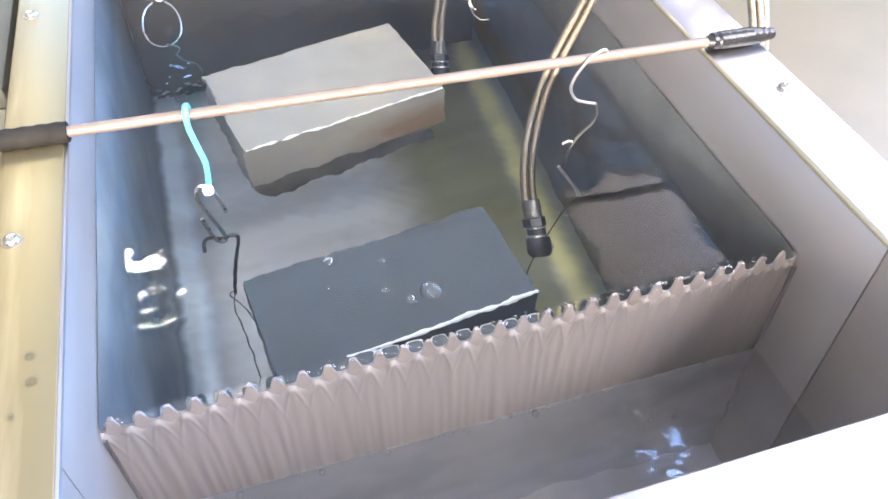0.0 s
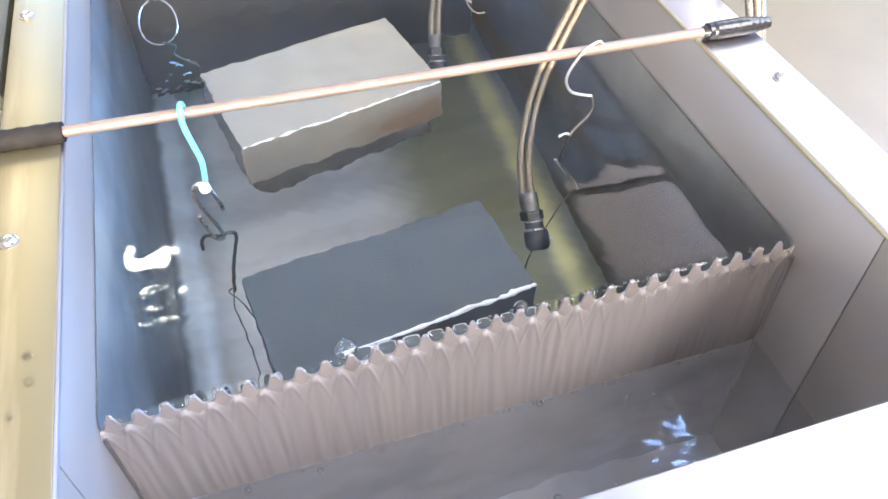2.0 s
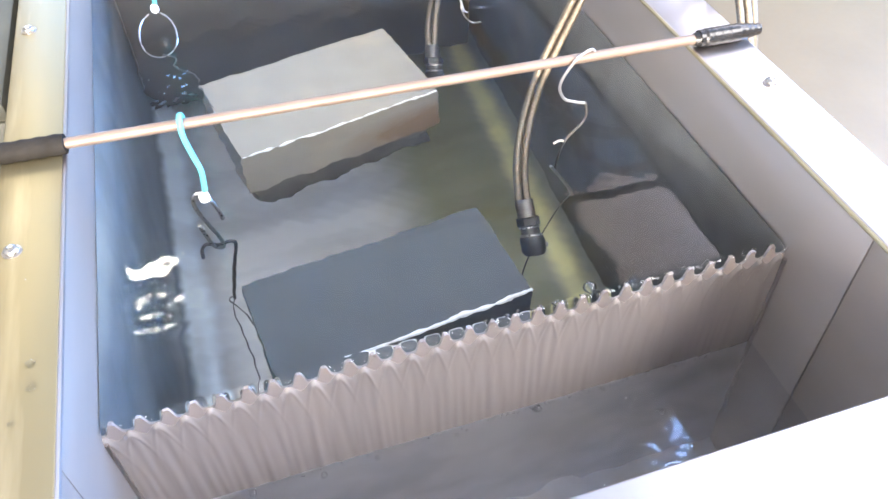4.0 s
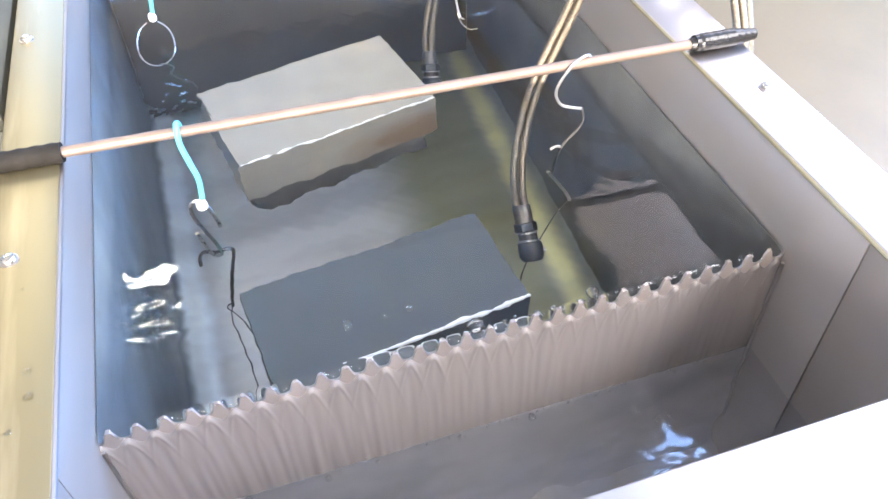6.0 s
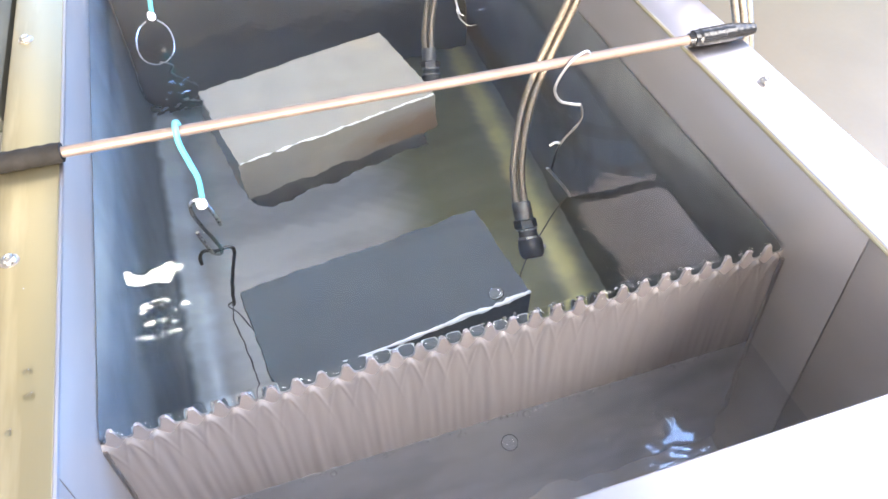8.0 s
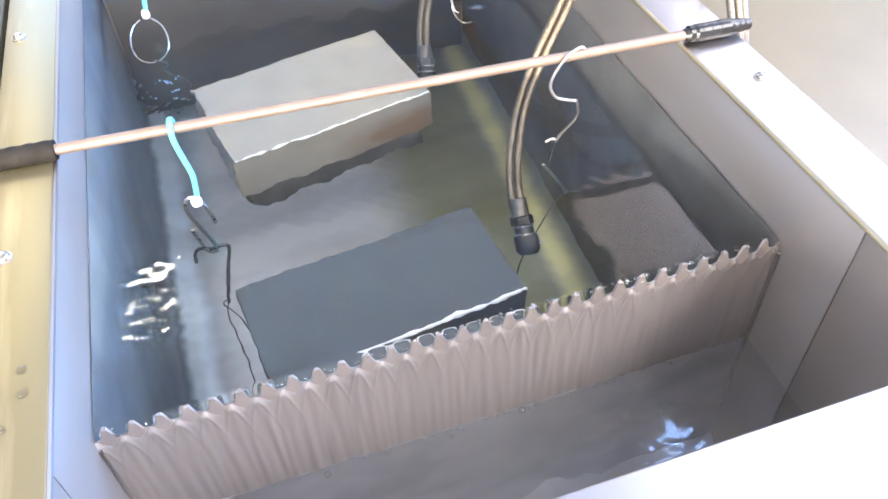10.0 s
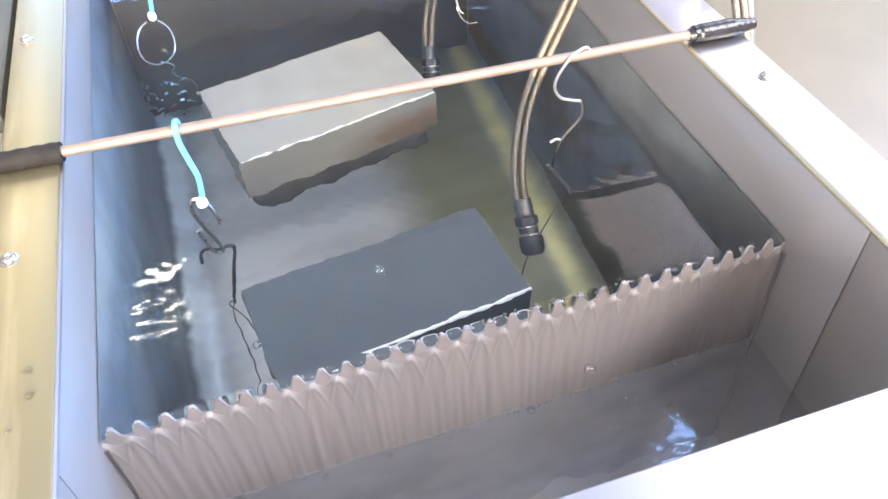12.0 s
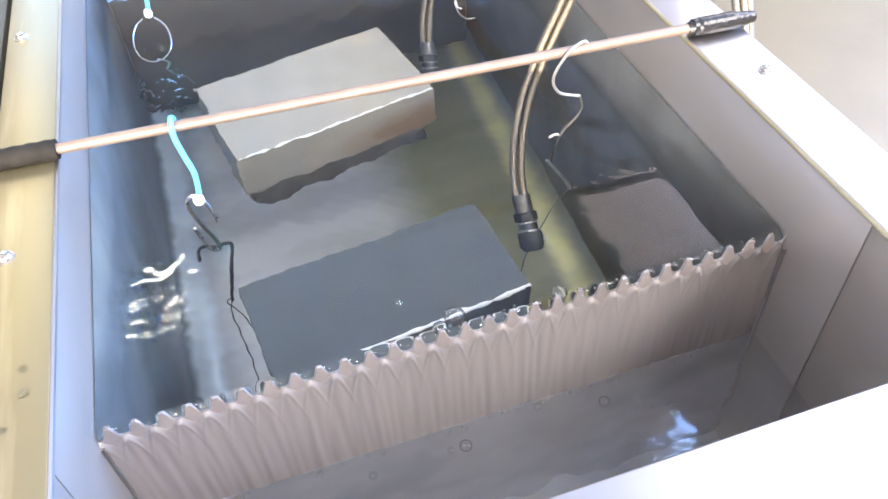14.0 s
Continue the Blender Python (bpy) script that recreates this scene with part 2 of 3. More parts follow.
def tube(points, radius, sides=10, steps=8, shape=None, bm=None, side=0.0):
    """A round sweep along a smooth line; shape(t) scales the radius, side shifts it sideways."""
    line = smooth_line(points, steps)
    bm = bm or bmesh.new()
    rings = []
    tangents = [(line[min(i + 1, len(line) - 1)] - line[max(i - 1, 0)]).normalized() for i in range(len(line))]
    up = Vector((0, 0, 1)) if abs(tangents[0].z) < 0.9 else Vector((0, 1, 0))
    u = tangents[0].cross(up).normalized()
    for i, (p, t) in enumerate(zip(line, tangents)):
        u = (u - t * u.dot(t)).normalized()
        v = t.cross(u)
        r = radius * (shape(i / (len(line) - 1)) if shape else 1)
        c = p + u * side
        rings.append([bm.verts.new(c + (u * math.cos(a) + v * math.sin(a)) * r) for a in (2 * math.pi * k / sides for k in range(sides))])
    for a, b in zip(rings, rings[1:]):
        for k in range(sides):
            bm.faces.new((a[k], a[(k + 1) % sides], b[(k + 1) % sides], b[k]))
    bm.faces.new(rings[0][::-1])
    bm.faces.new(rings[-1])
    return bm


def lathe(profile, sides=24, m=None):
    """A turned solid about z from (radius, height) pairs."""
    bm = bmesh.new()
    rings = [[bm.verts.new((r * math.cos(2 * math.pi * k / sides), r * math.sin(2 * math.pi * k / sides), z)) for k in range(sides)] for r, z in profile]
    for a, b in zip(rings, rings[1:]):
        for k in range(sides):
            bm.faces.new((a[k], a[(k + 1) % sides], b[(k + 1) % sides], b[k]))
    bm.faces.new(rings[0][::-1])
    bm.faces.new(rings[-1])
    if m is not None:
        bm.transform(m)
    return bm


def aim(p, q):
    """The matrix that stands z along the way from p to q, at p."""
    p, q = Vector(p), Vector(q)
    return Matrix.Translation(p) @ (q - p).to_track_quat("Z", "Y").to_matrix().to_4x4()


def structure(name, bm, mat, label, smooth=True):
    return tagged(link(name, bm, mat, smooth), label, name.split("_")[0], "", "structure")


def join(name, boxes, mat, label):
    """One piece of the setting made of several boxes."""
    bm = bmesh.new()
    for a in boxes:
        b = box(*a)
        me = bpy.data.meshes.new("piece")
        b.to_mesh(me)
        b.free()
        bm.from_mesh(me)
        bpy.data.meshes.remove(me)
    return structure(name, bm, mat, label, False)


# ---- workshop ----
def workshop():
    structure("floor", box(-3, 3.5, -3, 3.5, FLOOR - 0.1, FLOOR), CONCRETE, "plain beige workshop floor, slightly stained", False)
    join("wall_north", ((-3, -1.0, 3.5, 3.7, FLOOR, CEIL), (0.4, 3.5, 3.5, 3.7, FLOOR, CEIL), (-1.0, 0.4, 3.5, 3.7, FLOOR, 0.9), (-1.0, 0.4, 3.5, 3.7, 1.5, CEIL)), PLASTER, "unseen beige plaster wall with an opening for an added lamp")
    join("wall_south", ((-3, -1.7, -3.2, -3, FLOOR, CEIL), (0.5, 3.5, -3.2, -3, FLOOR, CEIL), (-1.7, 0.5, -3.2, -3, FLOOR, 0.25), (-1.7, 0.5, -3.2, -3, 1.55, CEIL)), PLASTER, "unseen beige plaster wall with a wide opening for a lamp")
    structure("wall_west", box(-3.2, -3, -3.2, 3.7, FLOOR, CEIL), PLASTER, "plain beige plaster wall of the workshop", False)
    join("wall_east", ((3.5, 3.7, -3.2, -0.5, FLOOR, CEIL), (3.5, 3.7, 1.7, 3.7, FLOOR, CEIL), (3.5, 3.7, -0.5, 1.7, FLOOR, 0.1), (3.5, 3.7, -0.5, 1.7, 1.6, CEIL)), PLASTER, "unseen beige plaster wall with a wide opening for a lamp")
    strips = ((-3.2, -1.9, -3.2, 3.7), (-1.9, -1.1, -3.2, -1.0), (-1.9, -1.1, 0.0, 3.7), (-1.1, 1.05, -3.2, 3.7), (1.05, 1.15, -3.2, 0.74), (1.05, 1.15, 0.90, 3.7), (1.15, 1.22, -3.2, -2.15), (1.15, 1.22, -0.25, 0.74), (1.15, 1.22, 0.90, 3.7),
              (1.22, 1.9, -3.2, -2.15), (1.22, 1.9, -0.25, 3.7), (1.9, 2.6, -3.2, -2.15), (1.9, 2.6, -0.25, -0.2), (1.9, 2.6, 2.6, 3.7), (2.6, 2.65, -3.2, -2.15), (2.6, 2.65, -0.25, 3.7), (2.65, 3.7, -3.2, 3.7))
    join("ceiling", [(*a, CEIL, CEIL + 0.15) for a in strips], CEILING, "unseen greyish-white ceiling with four openings cut for lamps")
    tube_lamp = tagged(empty("ceiling_lamp", (-0.82, 2.35, CEIL)), "long warm tube lamp fixed under the ceiling", "lamp")
    part("housing", box(-0.18, 0.18, -1.08, 1.08, -0.08, 0, 0.01), CEILING, tube_lamp)
    bulb = tagged(empty("ceiling_spot", (-0.44, 1.88, CEIL)), "small square lamp under the ceiling", "lamp")
    part("housing", box(-0.085, 0.085, -0.085, 0.085, -0.06, 0, 0.005), CEILING, bulb)
    panel = tagged(empty("ceiling_panel", (1.40, 1.45, CEIL)), "flat soft-white light panel under the ceiling", "lamp")
    part("housing", box(-0.23, 0.23, -0.37, 0.37, -0.04, 0, 0.005), CEILING, panel)


# ---- tank ----
def tank():
    wall = "brushed stainless steel side sheet of the bath tank"
    for name, a, b in (("wall_left", -0.012, 0.0), ("wall_right", W, W + 0.012)):
        structure(name, box(a, b, SEAM + 0.00035, BACK + 0.012, DEEP - 0.012, RIM - 0.003, 0.0004), STEEL, wall)
        structure(name + "_trough", box(a, b, FRONT - 0.012, SEAM - 0.00035, DEEP, RIM - 0.003, 0.0004), STEEL, "brushed steel side sheet of the overflow trough")
        c, d = (-0.0115, -0.0012) if a < 0 else (W + 0.0012, W + 0.0115)
        structure("seam_" + name, box(c, d, SEAM - 0.0007, SEAM + 0.0007, DEEP, RIM - 0.004), GROOVE, "dark sealed joint between two steel sheets", False)
    structure("wall_back", box(0.0, W, BACK, BACK + 0.012, DEEP - 0.012, RIM - 0.003), STEEL, "brushed steel end sheet of the bath tank", False)
    structure("wall_front", box(0.0, W, FRONT - 0.012, FRONT, DEEP, RIM - 0.003), STEEL, "brushed steel front sheet of the overflow trough", False)
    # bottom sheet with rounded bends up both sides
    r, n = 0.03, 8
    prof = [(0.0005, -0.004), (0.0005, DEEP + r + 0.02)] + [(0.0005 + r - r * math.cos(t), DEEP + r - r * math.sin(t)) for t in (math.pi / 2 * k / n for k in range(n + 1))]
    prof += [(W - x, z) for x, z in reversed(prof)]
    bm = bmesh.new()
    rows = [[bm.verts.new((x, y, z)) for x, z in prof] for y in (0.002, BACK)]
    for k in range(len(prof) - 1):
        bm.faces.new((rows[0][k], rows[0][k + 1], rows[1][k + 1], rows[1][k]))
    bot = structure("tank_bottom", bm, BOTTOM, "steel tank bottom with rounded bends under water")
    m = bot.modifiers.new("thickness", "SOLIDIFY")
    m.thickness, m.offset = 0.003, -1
    structure("trough_bottom", box(0.0, W, FRONT, 0.0, -0.262, -0.252), SUBMERGED, "steel bottom of the overflow trough", False)
    structure("trough_end", box(0.0005, W - 0.0005, -0.0006, 0.0012, -0.252, -0.0865), SUBMERGED, "dark stained steel sheet under the weir, below the trough's water", False)
    # rims: folded flanges with a rolled inner edge
    structure("rim_left", box(-0.031, 0.0012, FRONT - 0.10, BACK + 0.04, RIM - 0.003, RIM, 0.0012, 3), WARM_RIM, "steel flange, warm reflected light put into its yellowish colour")
    structure("rim_left_edge", tube([(0.0012, FRONT - 0.1, RIM - 0.0016), (0.0012, BACK + 0.04, RIM - 0.0016)], 0.0016, 8, 1), STEEL_RIM, "bright rolled steel edge of the flange")
    structure("rim_right", box(W - 0.0012, W + 0.036, FRONT, BACK + 0.04, RIM - 0.003, RIM, 0.0012, 3), STEEL_RIM, "bright steel flange along the tank's edge")
    structure("rim_right_edge", tube([(W - 0.0012, FRONT, RIM - 0.0016), (W - 0.0012, BACK + 0.04, RIM - 0.0016)], 0.0013, 8, 1), WARM_RIM, "yellowish rolled edge of the steel flange")
    structure("rim_front", box(0.0012, W + 0.036, FRONT - 0.10, FRONT, RIM - 0.003, RIM, 0.0012, 3), STEEL_RIM, "bright broad steel flange over the trough's front")
    structure("rim_back", box(0.0012, W - 0.0012, BACK, BACK + 0.04, RIM - 0.003, RIM, 0.0012, 3), STEEL_RIM, "bright steel flange along the tank's edge")
    # casing below the flanges, down to the floor
    for name, a in (("casing_left", (-0.029, -0.013, FRONT - 0.09, BACK + 0.035)), ("casing_right", (W + 0.013, W + 0.03, FRONT - 0.09, BACK + 0.035)),
                    ("casing_front", (-0.012, W + 0.012, FRONT - 0.09, FRONT - 0.013)), ("casing_back", (-0.012, W + 0.012, BACK + 0.013, BACK + 0.035))):
        structure(name, box(*a, FLOOR, RIM - 0.004), STEEL, "plain steel casing of the tank standing on the floor", False)


def side_cabinet():
    ob = tagged(empty("side_cabinet", (-0.19, 0.42, FLOOR)), "dark worn machine cabinet standing beside the tank", "cabinet")
    part("body", box(-0.15, 0.15, -0.2, 0.3, 0.0, 0.93, 0.006), CASING, ob)
    part("lid", box(-0.152, 0.153, -0.203, 0.303, 0.9302, 0.945, 0.004), CASING, ob)
    return ob


def weir():
    """A sheet across the tank with rounded teeth along its upper edge."""
    bm = bmesh.new()
    n = 20
    top = []
    for k in range(int(W / PITCH * n) + 1):
        x = k * PITCH / n
        u = abs(((x - 0.006) / PITCH + 0.5) % 1 - 0.5) * 2        # 0 on a tooth, 1 in a notch
        s = min(1, max(0, (u - 0.14) / 0.46))
        top.append((x, 0.0026 - 0.0012 * u * u - 0.0068 * s * s * (3 - 2 * s)))
    for y in (0.0, 0.0016):
        rows = [[bm.verts.new((x, y, z)) for x, z in top], [bm.verts.new((x, y, -0.02)) for x, _ in top], [bm.verts.new((x, y, -0.086)) for x, _ in top]]
        for a, b in zip(rows, rows[1:]):
            for k in range(len(top) - 1):
                q = (a[k], b[k], b[k + 1], a[k + 1])
                bm.faces.new(q if y == 0 else q[::-1])
        if y == 0:
            first = rows[0]
    for k in range(len(top) - 1):
        bm.faces.new((first[k], first[k + 1], rows[0][k + 1], rows[0][k]))
    bmesh.ops.recalc_face_normals(bm, faces=bm.faces[:])
    ob = tagged(link("weir", bm, WEIR, True), "toothed brownish steel weir sheet across the tank", "weir", "", "structure")
    return ob


def wave(x, y):
    h = 0.0
    for k, (a, lx, ly, ph) in enumerate(((0.00010, 0.041, 0.057, 0.3), (0.00008, -0.062, 0.036, 1.7), (0.00005, 0.021, -0.027, 4.0), (0.000021, 0.012, 0.010, 2.2))):
        h += a * math.sin(2 * math.pi * (x / lx + y / ly) + ph + 0.8 * math.sin(31 * y + 17 * x + k))
    h += 0.00014 * noise.noise(Vector((x * 24, y * 30, 3)))
    h *= 0.2 + 0.48 * min(1.0, max(0.0, (x - 0.03) / 0.07))
    h *= (1 - 0.74 * min(1.0, max(0.0, (x - 0.17) / 0.10))) * (1 - 0.82 * min(1.0, max(0.0, (y - 0.27) / 0.09)))
    far = math.exp(-(((x - 0.060) / 0.020) ** 2 + ((y - 0.272) / 0.028) ** 2)) + 0.7 * math.exp(-(((x - 0.297) / 0.018) ** 2 + ((y - 0.335) / 0.016) ** 2)) + 0.6 * math.exp(-(((x - 0.296) / 0.012) ** 2 + ((y - 0.155) / 0.012) ** 2))
    h += far * (0.00042 * noise.noise(Vector((x * 120, y * 120, 6))) + 0.0003 * noise.noise(Vector((x * 240, y * 220, 8))))
    stir = math.exp(-(((x - 0.036) / 0.021) ** 2 + ((y - 0.062) / 0.022) ** 2))
    h += stir * (0.00034 * noise.noise(Vector((x * 52, y * 165, 9))) + 0.00007 * noise.noise(Vector((x * 110, y * 280, 4))) + 0.00004 * math.sin(560 * y + 160 * x + 1.5 * math.sin(90 * x)))
    lip = math.exp(-(((x - 0.165) / 0.045) ** 2 + ((y - 0.020) / 0.010) ** 2))
    h += lip * (0.00030 * noise.noise(Vector((x * 85, y * 130, 2))) + 0.00010 * noise.noise(Vector((x * 210, y * 240, 5))))
    return h


def bath_water():
    nx, ny = 470, 600
    xs = [-0.009 + (W + 0.018) * i / nx for i in range(nx + 1)]
    ys = [0.0070 + (BACK + 0.006 - 0.0070) * (j / ny) ** 1.2 for j in range(ny + 1)]
    verts = [(x, y, wave(x, y) * min(1, (y - 0.0070) / 0.01)) for y in ys for x in xs]
    n = nx + 1
    faces = [(a, a + 1, a + n + 1, a + n) for j in range(ny) for a in range(j * n, j * n + nx)]
    me = bpy.data.meshes.new("bath_water")
    me.from_pydata(verts, [], faces)
    me.materials.append(WATER)
    me.polygons.foreach_set("use_smooth", [True] * len(me.polygons))
    ob = tagged(new("bath_water", me), "clear rippled water filling the bath to the weir", "water", "", "structure")
    bm = bmesh.new()
    grid = [[bm.verts.new((-0.004 + (W + 0.008) * i / 90, -0.0012 + (FRONT - 0.004 + 0.0012) * j / 40,
             LOW + 0.0007 * noise.noise(Vector((i * 0.16, j * 0.2, 5))) + 0.0004 * noise.noise(Vector((i * 0.5, j * 0.5, 1))))) for i in range(91)] for j in range(41)]
    for a, b in zip(grid, grid[1:]):
        for i in range(90):
            bm.faces.new((a[i], b[i], b[i + 1], a[i + 1]))
    low = tagged(link("trough_water", bm, MURK, True), "grey rippled water low in the overflow trough", "water", "", "structure")
    return ob, low


def lip_water():
    """The short slope of water that bends down into the notches, drawn up round each tooth."""
    n, m = 16, 14
    cols = int(W / PITCH * n)
    bm = bmesh.new()
    rows = []
    for j in range(m + 1):
        y = 0.0070 - 0.0073 * j / m
        s = max(0.0, (0.0052 - y) / 0.0055)
        row = []
        for k in range(cols + 1):
            x = k * PITCH / n
            d = max(0.0, abs(((x - 0.006) / PITCH + 0.5) % 1 - 0.5) * PITCH - 0.0017)
            near = math.hypot(d, max(0.0, y - 0.0016))
            row.append(bm.verts.new((x, y, -0.0046 * s * s * (1 - 0.55 * math.exp(-(d / 0.0012) ** 2)) + 0.0011 * math.exp(-near / 0.0011) * min(1, (0.0070 - y) / 0.002))))
        rows.append(row)
    for a, b in zip(rows, rows[1:]):
        for k in range(cols):
            bm.faces.new((a[k], b[k], b[k + 1], a[k + 1]))
    return tagged(link("lip_water", bm, WATER, True), "clear water bending over the weir's notches", "water", "", "structure")


def curtain():
    """The film that runs through the notches and down the weir's face, with crossing ribs."""
    n, m = 18, 64
    cols = int(W / PITCH * n)
    bm = bmesh.new()
    rows = []
    for j in range(m + 1):
        s = (j / m) ** 1.35
        row = []
        for k in range(cols + 1):
            x = k * PITCH / n
            c = ((x - 0.006) / PITCH) % 1                       # 0 on a tooth, 0.5 in a notch
            w = 0.5 + 0.5 * math.cos(2 * math.pi * c)           # 1 on a tooth, 0 in a notch
            z0 = -0.0046 - 0.0058 * w
            z = z0 + (LOW - 0.001 - z0) * s
            fall = max(0.0, -z - 0.0065)
            drop = z0 - z
            h = 0.0007 + 0.0021 * math.exp(-fall / 0.0060) * math.exp(-((c - 0.5) / 0.17) ** 2)
            for side in (-1, 1):
                for around in (-1, 0, 1):
                    d = c - 0.5 + around - side * (0.10 + 20 * fall * (1 - 5 * fall))
                    h += 0.0010 * math.exp(-fall / 0.011) * math.exp(-(d / 0.055) ** 2)
            h += 0.0006 * noise.noise(Vector((x * 260, z * 16, 2))) * min(1, fall / 0.012)
            ramp = 1 - math.exp(-drop / 0.0016)
            row.append(bm.verts.new((x, 0.0004 * (1 - w) * (1 - ramp) - 0.0002 * w - h * ramp, z)))
        rows.append(row)
    for a, b in zip(rows, rows[1:]):
        for k in range(cols):
            bm.faces.new((a[k], b[k], b[k + 1], a[k + 1]))
    ob = tagged(link("water_curtain", bm, FILM, True), "thin ribbed film of water running down the weir", "water", "", "stuff")
    ob.visible_shadow = False
    return ob


# ---- things ----
def block(name, label, mat, corner, angle, size, rough):
    """A submerged slab with slightly chipped edges; corner: top corner at the near left."""
    sx, sy, sz = size
    bm = bmesh.new()
    bmesh.ops.create_cube(bm, size=1.0)
    bmesh.ops.subdivide_edges(bm, edges=bm.edges[:], cuts=11, use_grid_fill=True)
    for v in bm.verts:
        p = Vector(((v.co.x + 0.5) * sx, (v.co.y + 0.5) * sy, (v.co.z - 0.5) * sz))
        edge = sum(abs(abs(c) - 0.5) < 1e-4 for c in v.co)
        d = rough * (2.2 if edge > 1 else 0.5)
        p += Vector([noise.noise(p * 90 + Vector((k * 7, 1, 2))) * d for k in range(3)])
        if edge > 1:
            inward = Vector((sx / 2, sy / 2, -sz / 2)) - p
            p += Vector([math.copysign(rough * 0.9, c) for c in inward]) * (0.6 if edge == 2 else 1)
        v.co = p
    ob = link(name, bm, mat, True)
    if label:
        tagged(ob, label, "block")
    ob.matrix_basis = Matrix.Translation(corner) @ pose(0, 0, 0, 0, 0, angle)
    return ob


def rod(y0, y1, label):
    z = RIM + 0.0055
    a, b = Vector((-0.047, y0 + (y0 - y1) * 0.12, z)), Vector((0.409, y1, z))
    ob = tagged(empty("hanging_rod", a), label, "rod", "rods across the tank")
    at = lambda t: (b - a) * t
    part("bar", tube([at(0.02), at(0.5), at(0.98)], 0.003, 14, 4), COPPER, ob, "copper-coloured bar")
    part("sleeve", tube([at(0), at(0.06), at(0.112)], 0.0056, 14, 10, lambda t: 0.8 + 0.2 * math.sin(min(1, t * 4) * math.pi / 2) + 0.05 * math.sin(t * 37)), DARKTAPE, ob, "worn dark fabric tape sleeve")
    tip = part("sleeve", tube([at(0.905), at(0.93), at(0.97), at(1.0)], 0.0056, 14, 10,
               lambda t: (0.62 + 0.38 * min(1, t / 0.25)) * (1 if t < 0.62 else 1 - 0.42 * (t - 0.62) / 0.38) + 0.025 * math.sin(t * 60)), TAPE, ob, "shiny wrapped black tape sleeve")
    for t in (0.912, 0.928):
        part("wrap", tube([at(t), at(t + 0.006)], 0.0052, 14, 2), TAPE, tip)
    return ob


def hanger(at):
    """Insulated wire over the rod, crimp, S-hook and tarnished wire hook below it; at: the rod's middle."""
    ob = tagged(empty("wire_hanger", at), "turquoise insulated wire with a silver hook hanging from a rod", "hanger", "wire hangers")
    P = lambda *pts: [(x - 0.064, y - 0.1415, z - 0.0575) for x, y, z in pts]
    part("insulated_wire", tube(P((0.0655, 0.1460, 0.0565), (0.0652, 0.1450, 0.0610), (0.0645, 0.1415, 0.0632), (0.0640, 0.1375, 0.0610), (0.0637, 0.1365, 0.053), (0.0655, 0.1362, 0.040), (0.0672, 0.1360, 0.028), (0.0660, 0.1358, 0.014)), 0.0017, 10), TURQ, ob)
    part("crimp", lathe([(0.001, -0.0035), (0.0030, -0.002), (0.0034, 0.0005), (0.0026, 0.003), (0.001, 0.004)], 14, Matrix.Translation(P((0.0645, 0.1355, 0.0095))[0])), WHITE, ob, "white crimped wire end")
    part("s_hook", tube(P((0.0710, 0.134, -0.014), (0.0700, 0.135, -0.004), (0.0670, 0.1358, 0.007), (0.0620, 0.1365, 0.0125), (0.0578, 0.137, 0.0085), (0.0580, 0.1368, -0.001), (0.0620, 0.1360, -0.022), (0.0665, 0.135, -0.044), (0.0655, 0.134, -0.051), (0.0610, 0.1335, -0.0455), (0.0585, 0.1335, -0.030), (0.0568, 0.1335, -0.016)), 0.00125, 8), NUT, ob, "silver wire bent into an S")
    part("wire_hook", tube(P((0.0530, 0.1335, -0.058), (0.0535, 0.1335, -0.048), (0.0570, 0.134, -0.0425), (0.0640, 0.1345, -0.0475), (0.0700, 0.135, -0.0465), (0.0735, 0.135, -0.0515), (0.0700, 0.1345, -0.075), (0.0650, 0.134, -0.105), (0.0630, 0.133, -0.122)), 0.0012, 8), TARNISH, ob, "dark tarnished wire")
    return ob


def ring_hanger():
    """Insulated wire, led up to an added unseen ceiling hook, that carries a round silver ring and a bent hook below
    it.
    """
    at = Vector((0.052, 0.3665, 0.0575))
    ob = tagged(empty("wire_hanger", at), "turquoise wire with a silver ring, led to an added hook", "hanger", "wire hangers")
    top = CEIL - at.z
    part("insulated_wire", tube([(0.004, -0.0030, top - 0.03), (0.003, -0.004, 0.9), (0.003, -0.0045, 0.06), (0.0025, -0.005, 0.0), (0.003, -0.0065, -0.020), (0.0, -0.008, -0.0405)], 0.0017, 10), TURQ, ob)
    part("added_ceiling_hook", tube([(0.004, -0.0030, top + 0.002), (0.004, -0.0030, top - 0.016), (0.009, -0.0030, top - 0.024), (0.004, -0.0030, top - 0.034), (-0.002, -0.0030, top - 0.028)], 0.0016, 8), WIRE, ob)
    part("crimp", lathe([(0.001, -0.0035), (0.0028, -0.002), (0.0032, 0.0005), (0.0024, 0.003), (0.001, 0.004)], 14, Matrix.Translation((-0.001, -0.0085, -0.0435))), WHITE, ob, "white crimped wire end")
    c = Vector((-0.0025, -0.0310, -0.0535))
    part("ring", tube([c + Vector((math.cos(a) * 0.0135, math.sin(a) * 0.020, math.sin(a) * 0.0085)) for a in (math.radians(105 + 27 * k) for k in range(13))], 0.0006, 8, 4), NUT, ob, "round silver wire ring")
    part("wire_hook", tube([(-0.002, -0.0500, -0.0600), (0.003, -0.051, -0.063), (0.006, -0.052, -0.068), (0.003, -0.053, -0.077), (0.008, -0.052, -0.087), (0.013, -0.050, -0.098), (0.020, -0.049, -0.112)], 0.0010, 8), TARNISH, ob, "dark tarnished wire")
    return ob


